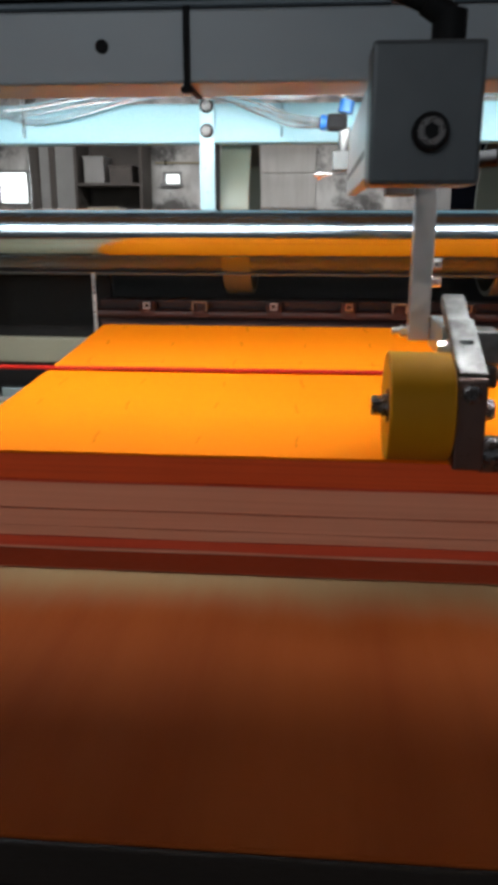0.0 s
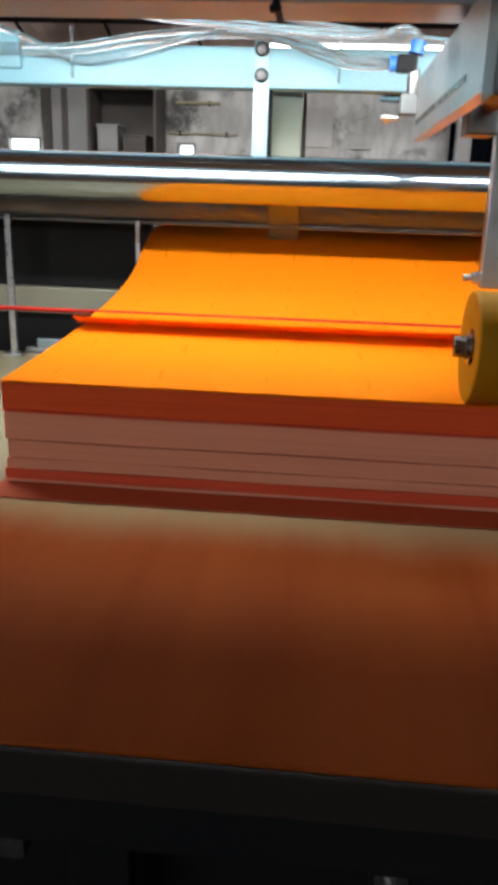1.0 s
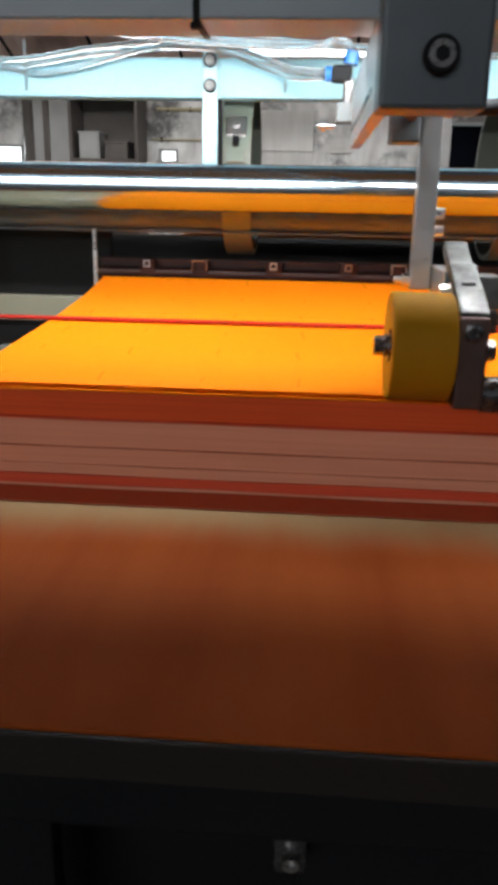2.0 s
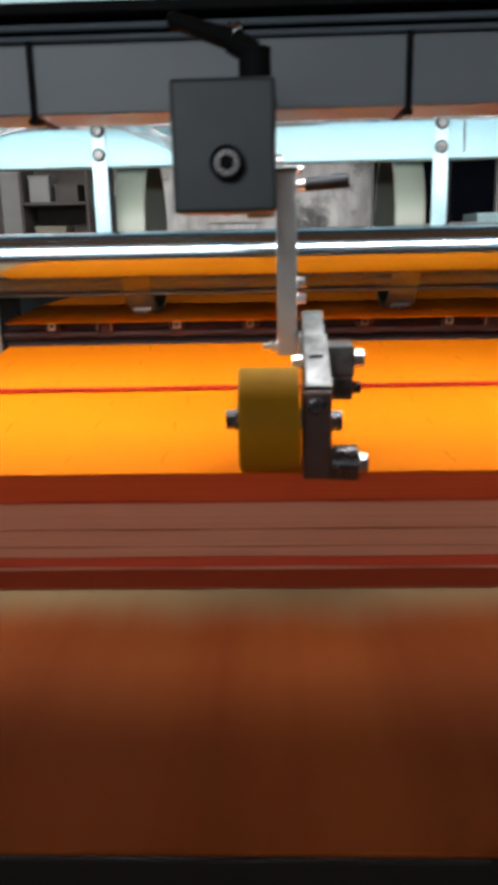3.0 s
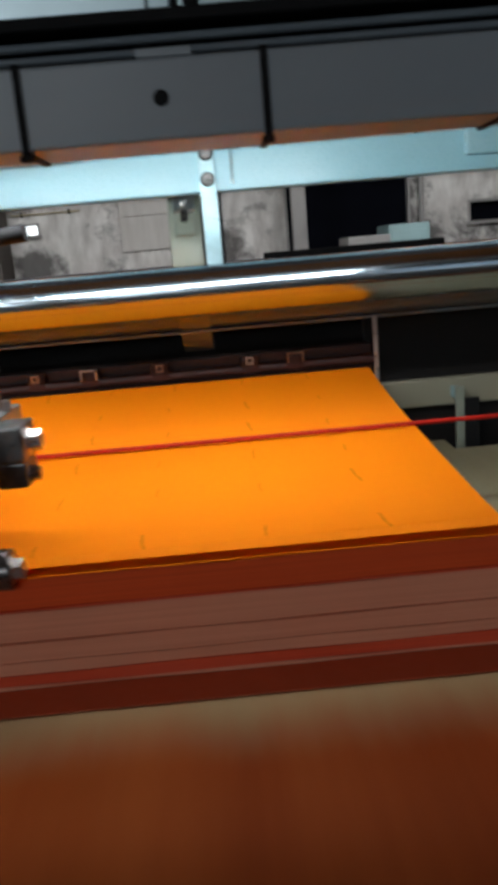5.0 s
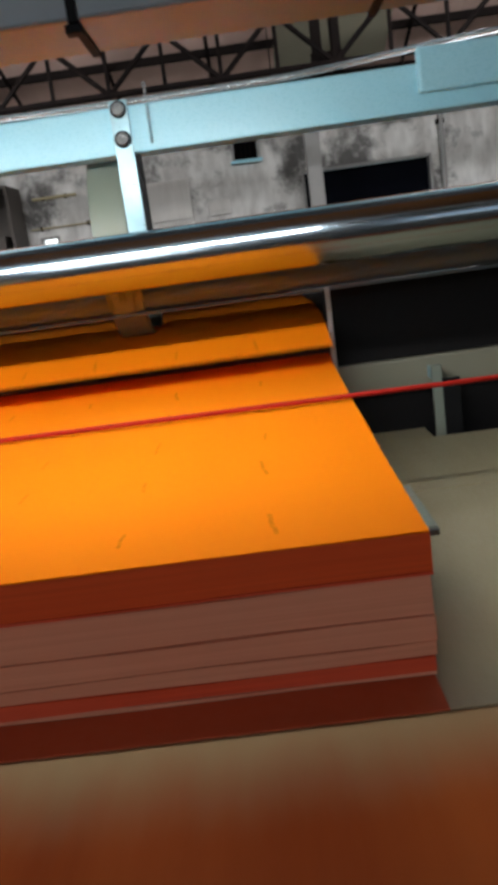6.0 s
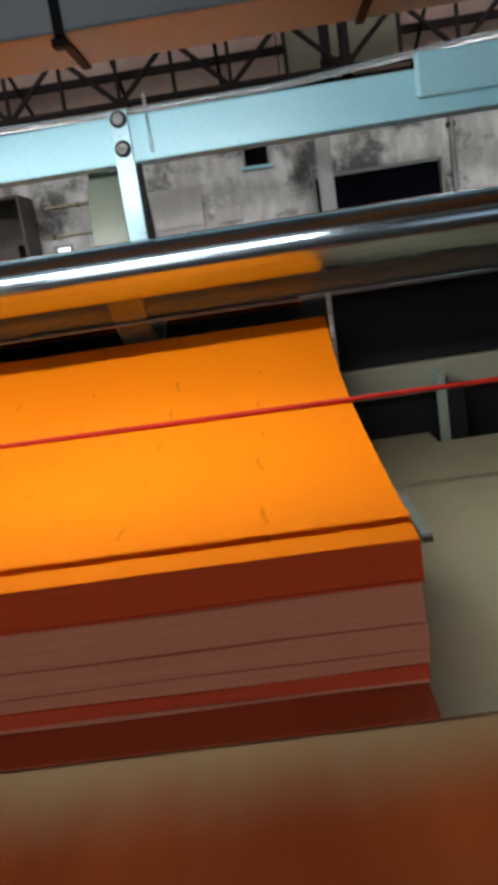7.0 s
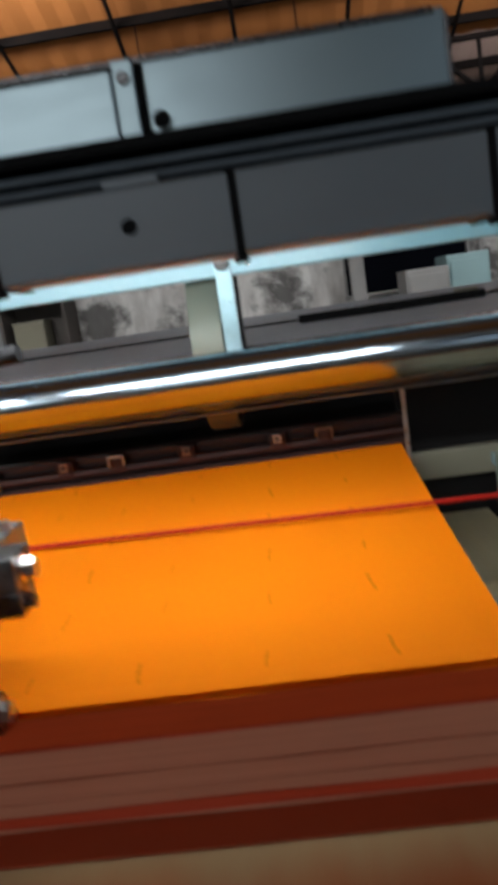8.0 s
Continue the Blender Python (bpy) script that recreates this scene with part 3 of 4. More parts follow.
def paper_sheets():
    bm = box(B(), PX0, PX1, -DL * .508, DL * .508, 0, .00014)
    me = bpy.data.meshes.new("strip")
    bm.to_mesh(me)
    bm.free()
    me.materials.append(SHEET)
    rng = random.Random(4)
    dashes = []
    for k in range(7):
        bm = B()
        dash(bm, rng.uniform(.014, .029), rng.uniform(-.08, .14), rng.uniform(.0014, .0026))
        d = bpy.data.meshes.new("printed_dash")
        bm.to_mesh(d)
        bm.free()
        d.materials.append(MARK)
        dashes.append(d)
    for k in range(len(DRAWN)):
        s = thing("paper_sheet", "bright orange paper sheet drawn off the pile", "paper sheet", group="orange sheets")
        strips = []
        for i in range(STRIPS):
            o = new("strip", me)
            o.parent = s
            strips.append(o)
        # faint printed dashes, in the same grid on every sheet
        for b, y in enumerate(MARK_Y):
            i = min(int((y - PY0) / DL), STRIPS - 1)
            for a, x in enumerate(MARK_X):
                q = new("printed_dash", dashes[(a * 2 + b * 3) % len(dashes)])
                q.parent = strips[i]
                q.location = (x + .0016 * math.sin(a * 5 + b * 3), y - PY0 - (i + .5) * DL + .004 * math.sin(a * 3.1 + b * 2), .00016)
        SHEETS.append(strips)


paper_sheets()

# ---- machine frame ----
def side_frames():
    for x0, x1 in ((MX0 - .06, MX0 - .002), (MX1 + .002, MX1 + .06)):
        t = thing("machine_stand", "dark steel stand carrying the machine", "machine stand", group="machine stands")
        slab("plate", x0, x1, .36, 1.06, 0, 1.42, UNDER, t, .006)
        slab("rear_plate", x0, x1, 1.061, 2.2, 0, 1.148, UNDER, t, .006)
        slab("foot", x0 - .02, x1 + .02, .33, 2.23, 0, .03, UNDER, t, .004)


side_frames()


def lower_beam():
    t = thing("cross_beam", "dark grey painted square cross beam with holes and straps", "beam")
    y0, y1, z0, z1 = .5265, .5785, 1.2340, 1.2765
    part("tube", box(B(), MX0, MX1, y0, y1, z0, z1, .0018), BEAM_GREY, t)
    for x in (-.137, .2335):
        bm = rod(B(), (x, y0 - .0006, 1.256), (x, y0 + .0006, 1.256), .0043, 20)
        rod(bm, (x, y0 - .0003, 1.256), (x, y0 - .0012, 1.256), .0034, 20)
        part("hole_plug", bm, BLACK, t, "black hole plug", smooth=True)
    for x in (-.0835, .1575, .2905, .425):
        bm = B()
        w = .0022
        box(bm, x - w, x + w, y0 - .0014, y0 - .0002, z0 - .0016, z1 + .0016, .0004)
        box(bm, x - w, x + w, y0 - .0014, y1 + .0014, z0 - .0016, z0 - .0002, .0004)
        box(bm, x - w, x + w, y0 - .0014, y1 + .0014, z1 + .0002, z1 + .0016, .0004)
        box(bm, x - w, x + w, y1 + .0002, y1 + .0014, z0 - .0016, z1 + .0016, .0004)
        box(bm, x - .004, x + .003, y0 - .001, y0 + .006, z0 - .005, z0 - .0012, .0008)
        part("strap", bm, BLACK, t, "black cable strap")
    slab("tab", .222, .252, y0 + .001, y0 + .004, z1 + .0002, z1 + .005, BEAM_GREY, t, .0006)


def guide_rails():
    t = thing("guide_rail", "black slotted guide rail with steel rods between the beams", "rail")
    slab("rail_back", MX0, MX1, .556, .578, 1.2790, 1.3040, BLACK, t, .001)
    slab("rail_top", MX0, MX1, .536, .555, 1.2965, 1.3035, BLACK, t, .001)
    part("rod", rod(B(), (MX0, .546, 1.2905), (MX1, .546, 1.2905), .0024, 12), TUBE_GREY, t, smooth=True)
    part("rod", rod(B(), (MX0, .543, 1.2830), (MX1, .543, 1.2830), .0022, 12), TUBE_GREY, t, smooth=True)
    bm = rod(B(), (.0425, .541, 1.2835), (.0455, .541, 1.2835), .0062, 18)
    rod(bm, (.0475, .541, 1.2835), (.0515, .541, 1.2835), .0062, 18)
    rod(bm, (.0455, .541, 1.2835), (.0475, .541, 1.2835), .0045, 18)
    part("rod_clamp", bm, ZINC, t, "bright clamp collar", smooth=True)


def upper_beam():
    t = thing("upper_beam", "brushed steel upper beam with a bolted joint", "beam")
    y0, y1, z0, z1 = .581, .640, 1.3050, 1.3500
    part("tube", box(B(), MX0, .2275, y0, y1, z0, z1, .0012), STEEL, t)
    part("tube", box(B(), .2460, .420, y0 + .001, y1, z0, z1 + .004, .0012), STEEL, t)
    part("joint_plate", box(B(), .2285, .2415, y0 - .003, y1, z0 + .0005, z1 + .004, .0012), STEEL, t)
    slab("joint_gap", .2418, .2458, y0 + .004, y1, z0 + .001, z1 + .001, BLACK, t)
    part("bolt", socket_bolt(B(), (.235, y0 - .003, 1.3432), (.235, y0 - .0062, 1.3432), .0036), DARK_STEEL, t, smooth=True)
    part("bolt", socket_bolt(B(), (.2535, y0 + .001, 1.3185), (.2535, y0 - .0045, 1.3185), .0048), BLACK, t, smooth=True)
    part("end_cap", box(B(), .4202, .4225, y0 + .002, y1 - .002, z0 + .002, z1 + .001, .0006), DARK_STEEL, t)
    slab("shelf", MX0, .414, .5795, .640, 1.3510, 1.3545, DARK_STEEL, t, .0008)


lower_beam()
guide_rails()
upper_beam()


# ---- pressing wheel on its carriage ----
def press_wheel_carriage():
    t = thing("press_wheel_carriage", "black block with steel arm carrying a yellow pressing wheel", "carriage")
    # clamping block hung on the cross beam
    part("block_body", box(B(), .0300, .0660, .4125, .470, 1.1920, 1.2265, .0015), LINK, t, "dull steel clamp body")
    part("block", box(B(), .0225, .0725, .381, .412, 1.1670, 1.2280, .0022), BLOCK, t, "dark anodised block")
    part("block_bolt", socket_bolt(B(), (.0492, .3812, 1.1895), (.0492, .3740, 1.1895), .0082), BLACK, t, "black socket screw", smooth=True)
    part("screw_face", rod(B(), (.0492, .3741, 1.1895), (.0492, .3736, 1.1895), .0060, 24), DARK_STEEL, t, "worn steel screw face", True)
    part("screw_socket", rod(B(), (.0492, .3737, 1.1895), (.0492, .3734, 1.1895), .0036, 6), BLACK, t)
    part("clamp_plate", box(B(), .030, .074, .4705, .5255, 1.2252, 1.2325, .002), BEAM_GREY, t)
    slab("clamp_foot", .034, .070, .5258, .575, 1.2262, 1.2332, BEAM_GREY, t, .001)
    lv = part("clamp_lever", rod(B(), (.062, .43, 1.2281), (.062, .43, 1.250), .0085, 16), BLACK, t, "black clamping lever", True)
    bm = B()
    rod(bm, (.062, .43, 1.247), (.050, .428, 1.254), .0066, 14)
    rod(bm, (.050, .428, 1.254), (.022, .424, 1.2625), .0056, 14, .0042)
    bmesh.ops.create_uvsphere(bm, u_segments=12, v_segments=8, radius=.0046, matrix=Matrix.Translation((.022, .424, 1.2625)))
    part("handle", bm, BLACK, lv, smooth=True)
    # slide bar running back under the beam
    part("slide_bar", box(B(), .0255, .0345, .4125, .742, 1.1740, 1.2240, .0012), ALU, t, "bright aluminium slide plate")
    part("upper_bar", box(B(), .0350, .0640, .4705, .590, 1.2050, 1.2248, .0012), BEAM_GREY, t, "dark grey upper bar")
    part("air_cylinder", rod(B(), (.0490, .5905, 1.2140), (.0490, .7300, 1.2140), .0100, 28), LINK_PALE, t, "bright air cylinder", True)
    part("cylinder_ring", rod(B(), (.0490, .7302, 1.2140), (.0490, .7380, 1.2140), .0112, 28), COPPER, t, "brass end ring", True)
    part("arm_bracket", rod(B(), (.0600, .413, 1.1850), (.0640, .625, 1.1900), .0060, 4), GRIP, t, "dark slanted arm bracket")
    slab("slide_groove", .0250, .0258, .48, .73, 1.186, 1.190, DARK_STEEL, t)
    part("cylinder", rod(B(), (.046, .70, 1.229), (.046, .70, 1.2242), .012, 24), STEEL, t, smooth=True)
    f = part("hose_fitting", rod(B(), (.022, .745, 1.232), (.022, .745, 1.212), .0052, 16), LINK_PALE, t, "small steel hose fitting", True)
    part("elbow", box(B(), .006, .024, .737, .753, 1.229, 1.243, .003), BLACK, f)
    part("collar", rod(B(), (.022, .745, 1.244), (.024, .745, 1.254), .0066, 18), BLUE_PLASTIC, f, smooth=True)
    part("collar", rod(B(), (.006, .745, 1.236), (.0005, .745, 1.236), .0066, 18), BLUE_PLASTIC, f, smooth=True)
    slab("fitting_block", .012, .032, .735, .755, 1.1955, 1.212, LINK, f, .001)
    bm = rod(B(), (.011, .735, 1.192), (-.004, .735, 1.192), .0022, 10)
    rod(bm, (.002, .735, 1.192), (-.001, .735, 1.192), .005, 12)
    part("valve_screw", bm, ZINC, t, smooth=True)
    bm = rod(B(), (.0590, .66, 1.214), (.0790, .66, 1.214), .004, 14)
    rod(bm, (.0720, .66, 1.214), (.0780, .66, 1.214), .0062, 16)
    part("regulator", bm, LINK_PALE, t, smooth=True)
    bm = rod(B(), (.0590, .64, 1.2065), (.094, .64, 1.2065), .0022, 10)
    rod(bm, (.0895, .64, 1.2065), (.0920, .64, 1.2065), .0036, 10)
    part("valve_screw", bm, ZINC, t, smooth=True)
    # arm and its clamp knob
    part("arm", box(B(), .0725, .0885, .612, .6245, 1.062, 1.204, .0012, Matrix.Translation((0, .004, 0))), ALU, t, "flat aluminium arm")
    part("arm_pin", rod(B(), (.050, .622, 1.1930), (.0886, .622, 1.1930), .0058, 16), DARK_STEEL, t, smooth=True)
    slab("pin_lug", .050, .0715, .612, .640, 1.1700, 1.2048, LINK, t, .0015)
    kn = part("knob", rod(B(), (.0955, .622, 1.1935), (.1290, .619, 1.1965), .0050, 14, .0060), BLACK, t, "black knob", True)
    part("knob_stem", rod(B(), (.0888, .622, 1.1930), (.0953, .622, 1.1934), .0048, 14), ZINC, kn, smooth=True)
    slab("top_clip", .058, .090, .608, .632, 1.2045, 1.2068, LINK, t, .0008)
    for z in (1.120, 1.107):
        part("bolt", hex_bolt(B(), (.0886, .622, z), (.0955, .622, z), .0044), ZINC, t)
    part("bolt", hex_bolt(B(), (.0722, .622, 1.069), (.0665, .622, 1.069), .0050, .006), ZINC, t)
    # link, hinge block and fork
    m = Matrix.Translation((.0985, .552, 1.083)) @ Matrix.Rotation(radians(-66), 4, "X")
    part("link", box(B(), -.0078, .0078, -.005, .005, -.004, .034, .0015, m), LINK_PALE, t, "pale slanted link")
    ns = part("link_nose", box(B(), -.0092, .0092, -.0078, -.0022, -.072, -.0045, .0018, m), LINK_PALE, t, "bright bent nose of the link")
    part("slot", box(B(), -.0045, .0045, -.0084, -.0080, -.0370, -.0335, 0, m), BLACK, ns)
    part("hinge_block", box(B(), .1070, .1270, .540, .573, 1.0570, 1.0795, .0016), LINK_PALE, t)
    part("hinge_block", box(B(), .1072, .1262, .543, .572, 1.0400, 1.0562, .0016), LINK_PALE, t)
    part("bolt", hex_bolt(B(), (.1273, .556, 1.0680), (.1353, .556, 1.0680), .0072), ZINC, t)
    part("bolt", hex_bolt(B(), (.1265, .552, 1.0475), (.1325, .552, 1.0475), .0050), DARK_STEEL, t)
    part("bolt", hex_bolt(B(), (.0895, .535, 1.0690), (.0825, .535, 1.0690), .0050), ZINC, t)
    part("bolt", hex_bolt(B(), (.1025, .600, 1.0822), (.1025, .600, 1.0875), .0046), ZINC, t)
    slab("hinge_lug", .089, .1067, .560, .624, 1.058, 1.081, STEEL, t, .0015)
    slab("hinge_web", .0895, .1062, .521, .5595, 1.052, 1.0640, FORK, t, .001)
    fk = part("fork", box(B(), .0882, .1068, .477, .520, 1.0005, 1.0590, .0018), FORK, t, "dark steel fork")
    part("screw", socket_bolt(B(), (.0965, .4772, 1.0500), (.0965, .4735, 1.0500), .0060), DARK_STEEL, fk, smooth=True)
    part("bolt", hex_bolt(B(), (.107, .495, 1.0360), (.1145, .495, 1.0360), .0072), DARK_STEEL, t)
    bm = rod(B(), (.107, .489, 1.0085), (.1145, .489, 1.0085), .0118, 28)
    rod(bm, (.1155, .489, 1.0085), (.1245, .489, 1.0085), .0118, 28)
    rod(bm, (.1145, .489, 1.0085), (.1155, .489, 1.0085), .0105, 28)
    part("bearing", bm, DARK_STEEL, t, "dark double-ring bearing", True)
    part("bearing_bolt", hex_bolt(B(), (.1250, .489, 1.0085), (.1315, .489, 1.0085), .0068), ZINC, t)
    # yellow wheel with rounded rim and a hub recess
    bm = B()
    R0, cy, cz = .0348, .497, 1.0370
    ring = [(.0520, .010), (.0480, .012), (.0465, .026), (.0467, R0 - .0008), (.0477, R0), (.0852, R0), (.0861, R0 - .0008), (.0862, .026), (.0862, .010)]
    loops = [[bm.verts.new((x, cy + r * math.cos(k * math.tau / 56), cz + r * math.sin(k * math.tau / 56))) for k in range(56)] for x, r in ring]
    for p, q in zip(loops, loops[1:]):
        for k in range(56):
            bm.faces.new((p[k], p[(k + 1) % 56], q[(k + 1) % 56], q[k]))
    bm.faces.new(loops[0])
    bm.faces.new(loops[-1][::-1])
    w = part("wheel", bm, YELLOW, t, "yellow polyurethane wheel", True)
    bm = rod(B(), (.0525, cy, cz), (.0465, cy, cz), .0105, 24)
    rod(bm, (.0465, cy, cz), (.0440, cy, cz), .0075, 20)
    rod(bm, (.0440, cy, cz), (.0375, cy, cz), .0066, 6)
    part("axle_bolt", bm, DARK_STEEL, w)
    part("axle", rod(B(), (.0862, cy, cz), (.0884, cy, cz), .0070, 16), DARK_STEEL, w)


press_wheel_carriage()


# ---- rollers, posts and hoses behind the pile ----
def rollers():
    t = thing("chrome_roller", "polished chrome roller across the machine", "roller")
    part("barrel", rod(B(), (MX0 + .06, .8365, 1.1400), (MX1 - .06, .8365, 1.1400), .0238, 64), CHROME, t, smooth=True)
    part("journal", rod(B(), (MX0 - .001, .8365, 1.14), (MX0 + .0598, .8365, 1.14), .010, 20), STEEL, t, smooth=True)
    part("journal", rod(B(), (MX1 - .0598, .8365, 1.14), (MX1 + .001, .8365, 1.14), .010, 20), STEEL, t, smooth=True)
    t = thing("lower_tube", "dull grey steel tube below the roller", "tube")
    part("barrel", rod(B(), (MX0 - .001, .9485, 1.1080), (MX1 + .001, .9485, 1.1080), .0142, 40), TUBE_GREY, t, smooth=True)
    slab("fin", MX0, MX1, .936, .944, 1.0905, 1.0935, TUBE_GREY, t, .0008)
    for x in (-.1215, .2535):
        t = thing("post_strap", "pale blue steel strap bolted to the blue beam", "strap", group="post straps")
        part("strap", box(B(), x - .0082, x + .0082, .8945, .8975, 1.135, 1.279, .0008), BLUE_STEEL, t)
        slab("strap_edge", x + .0084, x + .0122, .8965, .9112, 1.135, 1.233, UNDER, t, .0006)
        for z in (1.2460, 1.2710):
            part("washer", rod(B(), (x, .8944, z), (x, .8936, z), .0074, 24), BLACK, t)
            part("bolt", socket_bolt(B(), (x, .8935, z), (x, .8898, z), .0054), LINK_PALE, t, smooth=True)
    t = thing("blue_beam", "pale blue painted cross beam lit by the tube lamp", "beam")
    part("rail", box(B(), MX0, MX1, .898, .926, 1.2340, 1.2740, .0022), BLUE_PAINT, t)
    for x0, x1 in ((.514, .66), (-.54, -.379)):
        part("end_plate", box(B(), x0, x1, .8885, .8978, 1.2480, 1.2850, .0030), BLUE_PAINT, t)
    part("cable_tie", box(B(), .2770, .2800, .8962, .8978, 1.240, 1.2905, .0004), HOSE, t)
    part("cable_tie", box(B(), -.3265, -.3230, .8962, .8978, 1.240, 1.2905, .0004), HOSE, t)
    part("cable_tie", box(B(), -.0420, -.0390, .8962, .8978, 1.240, 1.2805, .0004), HOSE, t)


RING_Y, RING_Z = 1.0120, 1.1630
RINGS = []


def gripper_rings():
    """Two rings that turn round the lower tube, each with one gripper finger on its rim."""
    n = 96
    for x0 in (-.1115, .2085):
        t = thing("gripper_ring", "pale greenish feed ring with a small steel gripper", "feed ring", group="gripper rings")
        bm = B()
        loops = [[bm.verts.new((x, -r * math.cos(k * math.tau / n), r * math.sin(k * math.tau / n))) for k in range(n)]
                 for x, r in ((.0008, .1000), (0, .0992), (0, .0938), (.034, .0938), (.034, .0992), (.0332, .1000))]
        # Inner faces get a darker colour that paints the shade inside the ring.
        for i, (p, q) in enumerate(zip(loops, loops[1:] + loops[:1])):
            for k in range(n):
                bm.faces.new((p[k], p[(k + 1) % n], q[(k + 1) % n], q[k])).material_index = 1 if i == 2 else 0
        part("ring", bm, PAD, t, smooth=True).data.materials.append(RING_SHADE)
        f = part("gripper_finger", box(B(), .0055, .0285, -.1040, -.0998, -.010, .013, .0012), ALU, t, "bright steel gripper finger")
        part("nut", hex_bolt(B(), (.017, -.1040, .003), (.017, -.1075, .003), .0042), ZINC, f)
        part("stud", box(B(), .0135, .0205, -.1065, -.0998, -.0220, -.0102, .0015), BLACK, f)
        part("clip_plate", box(B(), .0075, .0265, -.1022, -.0998, -.0400, -.0225, .0008), PAD, f)
        RINGS.append((x0, t))


def hoses():
    runs = [
        [(-.62, .880, 1.262), (-.389, .882, 1.262), (-.318, .882, 1.263), (-.241, .880, 1.274), (-.139, .878, 1.280), (-.065, .862, 1.265), (-.03, .80, 1.246), (.0005, .745, 1.236)],
        [(-.62, .884, 1.270), (-.389, .885, 1.269), (-.318, .885, 1.270), (-.241, .884, 1.281), (-.139, .882, 1.287), (-.070, .870, 1.272), (-.035, .81, 1.251), (.0005, .748, 1.238)],
        [(-.60, .84, 1.335), (-.34, .80, 1.3075), (-.287, .80, 1.290), (-.206, .80, 1.279), (-.102, .79, 1.2685), (-.021, .77, 1.2615), (.012, .755, 1.266), (.024, .745, 1.257)],
        [(-.60, .846, 1.345), (-.34, .806, 1.3155), (-.280, .806, 1.296), (-.200, .806, 1.285), (-.100, .80, 1.2735), (-.021, .78, 1.2665), (.010, .765, 1.264), (.024, .745, 1.258)],
        [(-.62, .870, 1.300), (-.43, .882, 1.288), (-.377, .882, 1.2790), (-.319, .882, 1.2560), (-.267, .880, 1.2600), (-.20, .880, 1.2760), (-.13, .876, 1.2835), (-.06, .86, 1.259), (-.03, .81, 1.243), (.0005, .747, 1.234)],
        [(-.20, .79, 1.300), (-.06, .80, 1.276), (.10, .86, 1.272), (.153, .905, 1.2790), (.257, .910, 1.2790), (.333, .910, 1.2795), (.409, .911, 1.281), (.508, .911, 1.288), (.596, .911, 1.294), (.80, .911, 1.30)],
    ]
    for r in runs:
        tagged(part("air_hose", pipe(B(), r, .0030), HOSE, smooth=True), "clear plastic air hose along the blue beam", "hose", group="air hoses")


def lamp():
    t = thing("tube_lamp", "lit fluorescent tube lamp behind the cross beam", "lamp")
    slab("casing", -.50, .46, .5805, LAMP_Y + .016, LAMP_Z + .0035, LAMP_Z + .014, FRAME_GREY, t, .002)
    part("tube", rod(B(), (-.47, LAMP_Y, LAMP_Z - .004), (.43, LAMP_Y, LAMP_Z - .004), .0070, 20), TUBE_GLOW, t, "glowing white tube", True)
    for x in (-.475, .435):
        slab("socket", x - .005, x + .005, LAMP_Y - .009, LAMP_Y + .009, LAMP_Z - .012, LAMP_Z + .003, BLACK, t, .001)


def feeder_bar():
    t = thing("gripper_bar", "dark gripper bar with small clamps behind the pile", "gripper bar")
    slab("bar", -.268, .424, .966, .9926, 1.010, 1.0585, GRIP, t, .002)
    part("shaft", rod(B(), (-.268, .957, 1.043), (.424, .957, 1.043), .006, 16), GRIP, t, smooth=True)
    for k, x in enumerate((-.205, -.140, -.050, .04, .10, .180, .282, .334)):
        g = part("clamp", box(B(), x - .011, x + .011, .949, .9655, 1.037, 1.0605, .0075), GRIP, t, "dark rounded clamp")
        bm = B()
        if k % 3 == 1:
            box(bm, x - .0095, x + .0095, .9455, .9488, 1.0570, 1.0590, .0005)
            box(bm, x - .0095, x - .0075, .9455, .9488, 1.047, 1.0568, .0005)
            box(bm, x + .0075, x + .0095, .9455, .9488, 1.047, 1.0568, .0005)
        else:
            for a, b, c, d in ((-.0045, .0045, 1.0558, 1.0578), (-.0045, .0045, 1.0490, 1.0510), (-.0045, -.0024, 1.0512, 1.0556), (.0024, .0045, 1.0512, 1.0556)):
                box(bm, x + a, x + b, .9450, .9488, c, d, .0004)
        part("square_nut", bm, COPPER if k % 2 else ZINC, g)


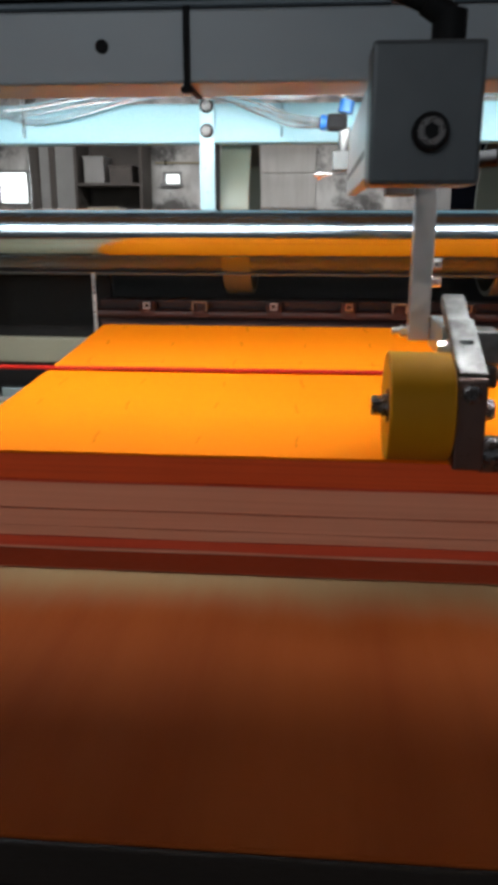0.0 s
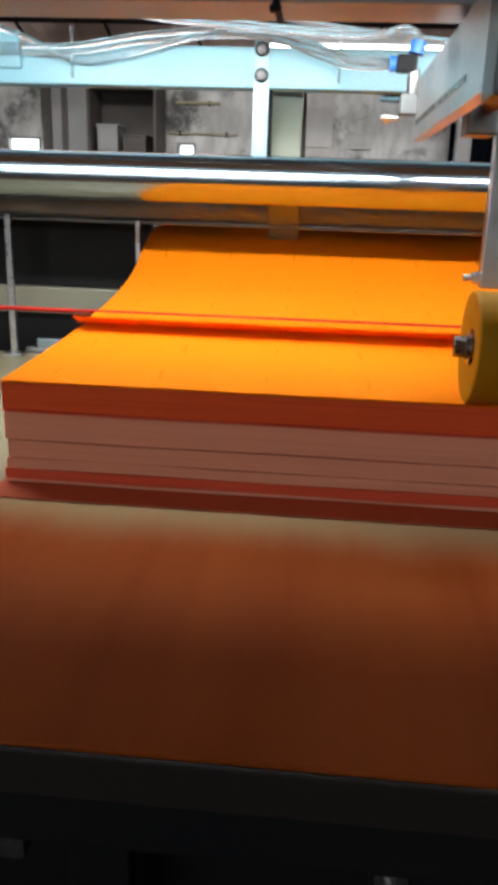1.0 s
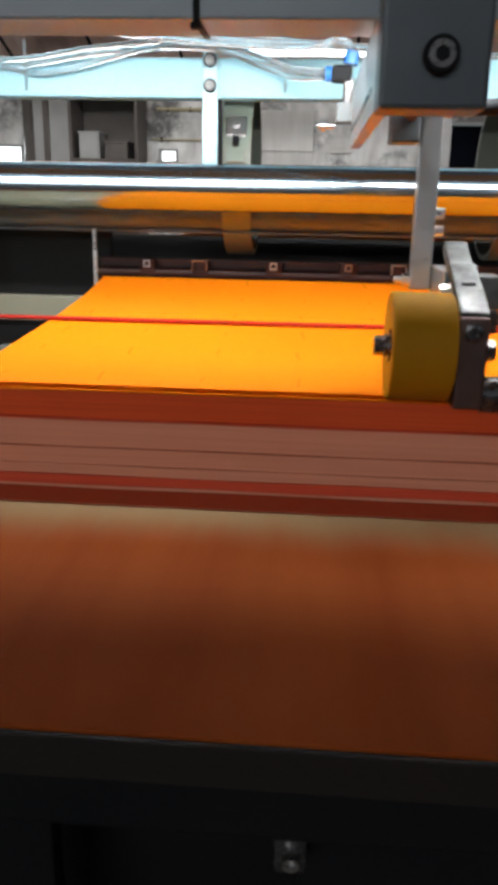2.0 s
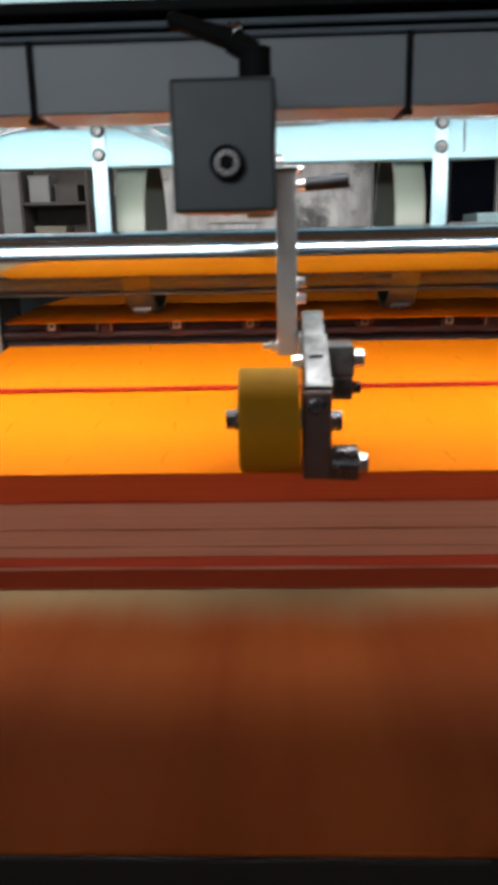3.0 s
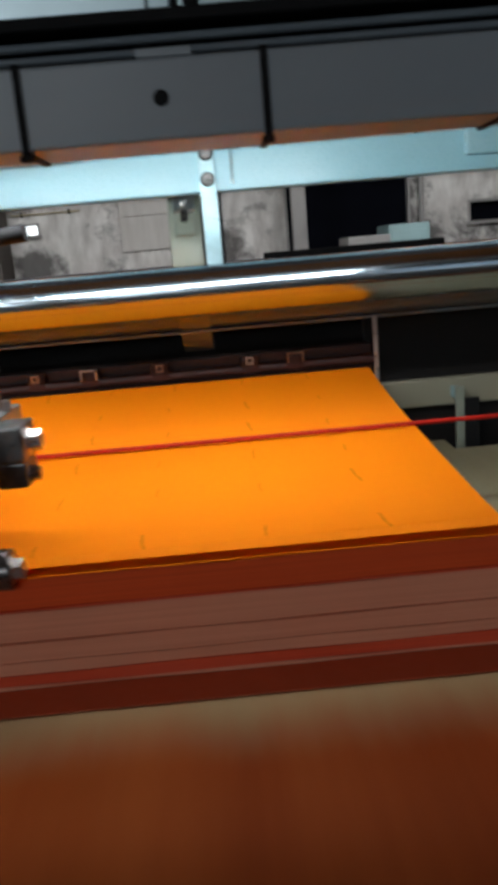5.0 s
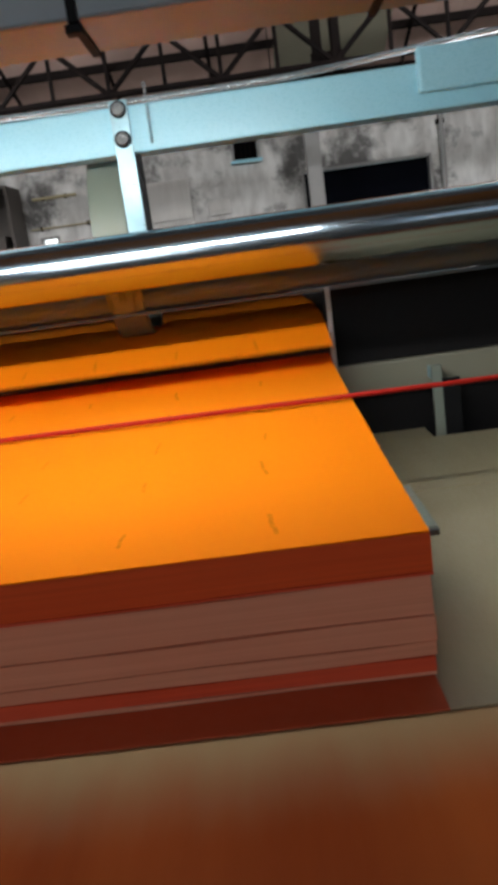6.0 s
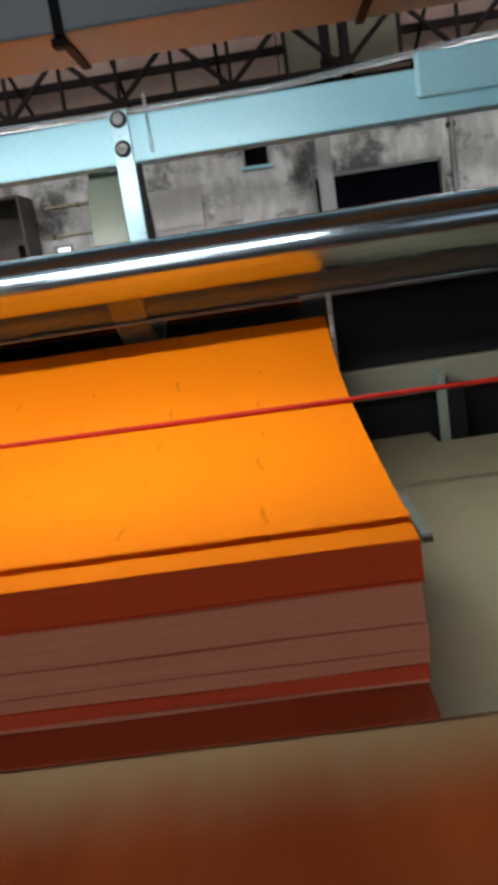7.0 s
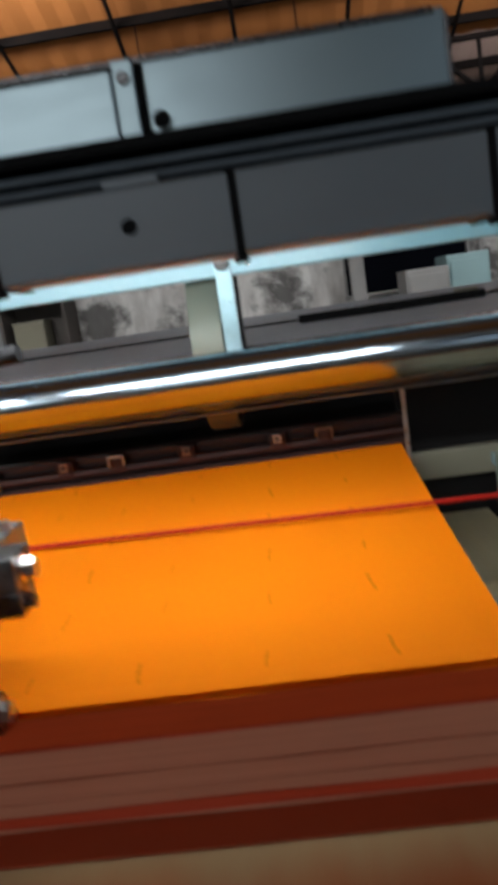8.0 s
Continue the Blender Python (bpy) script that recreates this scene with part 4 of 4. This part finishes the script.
def panels():
    for x0, x1, lab in ((.4205, MX1, "black sheet panel beside the pile"), (MX0, -.2605, "black sheet panel beside the pile")):
        t = thing("sheet_metal_guard", lab, "guard", group="guards")
        slab("panel", x0, x1, .9930, .9980, 1.008, 1.0905, BLACK_PANEL, t, .001)
        part("lower_strip", box(B(), x0, x1, .985, .9985, .974, 1.0075, .003), CREAM_METAL, t, "cream lower strip")
        slab("lower_plate", x0, x1, .9990, 1.003, .40, 1.0905, BLACK_PANEL, t, .0008)
    for x in (.4155, -.2600):
        t = thing("side_stop", "thin bright steel side stop at the pile corner", "side stop", group="side stops")
        part("blade", box(B(), x, x + .0045, .905, .909, .9285, 1.0950, .0006), ZINC, t)
        slab("foot", x + .0002, x + .018, .905, .922, .9284, .9310, ZINC, t, .0006)
    t = thing("thin_post", "thin pale steel post standing on the table", "post")
    part("shaft", box(B(), -.4240, -.4165, .930, .936, .9310, 1.0935, .0008), ZINC, t)
    slab("base", -.432, -.408, .922, .944, .9282, .9310, ZINC, t, .0006)
    slab("cap", -.4240, -.4165, .930, .9510, 1.0937, 1.0965, ZINC, t, .0004)
    t = thing("blue_bracket", "small pale blue steel bracket behind the table", "bracket", group="blue brackets")
    slab("upright", .520, .530, .962, .968, .80, 1.0, PAD, t, .001)
    slab("flange", .5305, .548, .962, .966, .80, .985, UNDER, t, .001)
    slab("foot", .515, .55, .9545, .985, .795, .80, UNDER, t, .001)
    slab("brace", .520, .530, .9685, .9845, .985, .997, BLUE_STEEL, t, .001)
    t = thing("side_guide", "pale steel side guide with a dark tip by the pile", "side guide")
    part("blade", box(B(), .4215, .4275, .536, .612, .9818, .986, .0010), PAD, t)
    part("tip", box(B(), .4218, .4272, .5335, .5358, .9822, .9856, .0006), LINK, t, "dark tip")
    slab("stem", .4215, .4275, .6005, .612, .9285, .9816, PAD, t, .001)
    t = thing("clutter_clip", "bright steel clips lying behind the table edge", "clip")
    slab("clip", -.415, -.355, .955, .975, .928, .934, ZINC, t, .001)
    slab("clip", -.400, -.330, .953, .965, .9342, .9465, STEEL, t, .002)
    global CORD
    CORD = t = thing("red_cord", "thin red round belt stretched above the paper", "cord")
    part("cord", pipe(B(), [(MX0 - .001, .716, 1.0165), (-.30, .722, 1.0162), (0, .723, 1.0166), (.3, .723, 1.0168), (.5, .723, 1.0166), (MX1 + .001, .720, 1.0166)], .0020), RED_CORD, t, smooth=True)


def feed_board():
    t = thing("feed_board", "grey steel feed board behind the rollers", "feed board")
    slab("board", MX0, MX1, 1.131, 2.15, 1.150, 1.157, FEED, t, .001)
    for x0, x1 in ((MX0, -.1135), (-.0755, .2065), (.2445, MX1)):
        slab("board_tongue", x0, x1, .972, 1.1305, 1.150, 1.157, FEED, t, .001)
    for y in (1.45,):
        slab("belt", MX0 + .02, MX1 - .02, y, y + .012, 1.1572, 1.1600, UNDER, t, .0008)
    slab("stop", .33, .62, 1.34, 1.355, 1.1572, 1.170, BLACK, t, .002)
    part("lip", rod(B(), (MX0, .972, 1.1535), (MX1, .972, 1.1535), .0034, 12), DARK_STEEL, t, smooth=True)
    slab("under_tray", MX0, MX1, 1.02, 2.15, 1.040, 1.046, UNDER, t, .001)
    b = thing("white_block", "small white block lying on the feed board", "block")
    slab("body", .62, .66, 1.55, 1.57, 1.1602, 1.168, CREAM_METAL, b, .001)


rollers()
gripper_rings()
hoses()
lamp()
feeder_bar()
panels()
feed_board()


# ---- movement ----
TAIL_T = [-9.0, -1.36, -1.22, -.76, -.65, -.55, -.45, -.35, -.25, -.15, -.05, .05, .15, .25, .42, .55, 9.0]
TAIL_S = [0, 0, .002, .004, .022, .088, .155, .205, .255, .305, .431, .47, .56, .64, .84, .96, .96]


def eased(a, b, x):
    u = min(max((x - a) / (b - a), 0), 1)
    return u * u * (3 - 2 * u)


def sheet_z(y, tau):
    """Height of the moving sheet over y, from resting to drawn up into the rollers."""
    lift = .13 * eased(-1.38, -1.12, tau) + .87 * eased(-1.08, -.77, tau)
    low, high = rest_z(y) if y < .98 else rest_z(.98), float(np.interp(y, LY, LZ))
    # once the tail has left the pile it hangs lower behind the rollers
    high += (float(np.interp(y, [.85, .925, .95, 1.05, 1.1], [1.040, 1.0580, 1.0620, 1.0650, 1.067])) - high) * eased(-.15, -.07, tau) * eased(.80, .88, y)
    z = low * (1 - lift) + max(high, low) * lift
    return z + .002 * eased(-.75, -.5, tau) * eased(.50, .60, y) * (1 - eased(.80, .90, y))


TURN_T = [-.25, -.175, -.10, 0, .03, .10, .20, .30, .40, .50]
TURN_A = [85, 46, 30, 22, 12, -45, -78, -130, -185, -235]


def motions():
    for x0, ring in RINGS:
        rows = [(t, x0, a - 360 * k) for k in range(-1, 11) for t, a in ((.5 + .775 * k + p, q) for p, q in zip(TURN_T, TURN_A)) if -.4 < t < 8.4]
        walk(ring, [(t, pose(x, RING_Y, RING_Z, -a)) for t, x, a in rows])
    walk(CORD, [(t, pose(0, y, z, 0, 0, a)) for t, y, z, a in ((0, 0, 0, 0), (4.5, 0, 0, 0), (5.2, .002, 0, 0), (6.3, .042, .0025, -1.6), (7.5, .044, .003, -2.2), (8.0, .042, .003, -3.4))])
    for k, (drawn, strips) in enumerate(zip(DRAWN, SHEETS)):
        over = .0004 + .00025 * (len(DRAWN) - 1 - k)
        times = sorted({0.0, 8.0} | {round(drawn + q, 3) for q in
                        (-1.36, -1.3, -1.25, -1.2, -1.12, -1.08, -1.04, -1.0, -.92, -.88, -.85, -.8, -.76, -.7, -.66, -.6, -.55, -.5, -.45, -.4, -.35, -.3, -.25, -.2, -.15, -.1, -.05, 0, .05, .1, .15, .2, .25, .3, .36, .42, .48, .55)
                        if 0 < drawn + q < 8})
        keys = [[] for strip in strips]
        for t in times:
            tau = t - drawn
            flip = (.33 * eased(-1.34, -1.20, tau) * (1 - eased(-1.10, -.97, tau)) + .035 * eased(-1.36, -1.22, tau) + .965 * eased(-.71, -.54, tau)) * (1 - eased(-.16, -.06, tau))
            ya = PY0 + float(np.interp(tau, TAIL_T, TAIL_S))
            za = sheet_z(ya, tau)
            for i in range(STRIPS):
                # each strip spans its own length along the curved path
                yb = ya + DL
                for _ in range(4):
                    zb = sheet_z(yb, tau)
                    yb = ya + DL * (yb - ya) / math.hypot(yb - ya, zb - za)
                turn, up = math.degrees(math.atan2(zb - za, yb - ya)), 0.0
                if i < 2:
                    # the trailing edge flips up while the sheet slides
                    turn -= (27, 4)[i] * flip
                    up = (.0065, .0008)[i] * flip
                keys[i].append((t, pose(0, (ya + yb) / 2, (za + zb) / 2 + over + up - .0025 * k * eased(.42, .55, tau), turn)))
                ya, za = yb, zb
        for strip, rows in zip(strips, keys):
            walk(strip, rows)


motions()
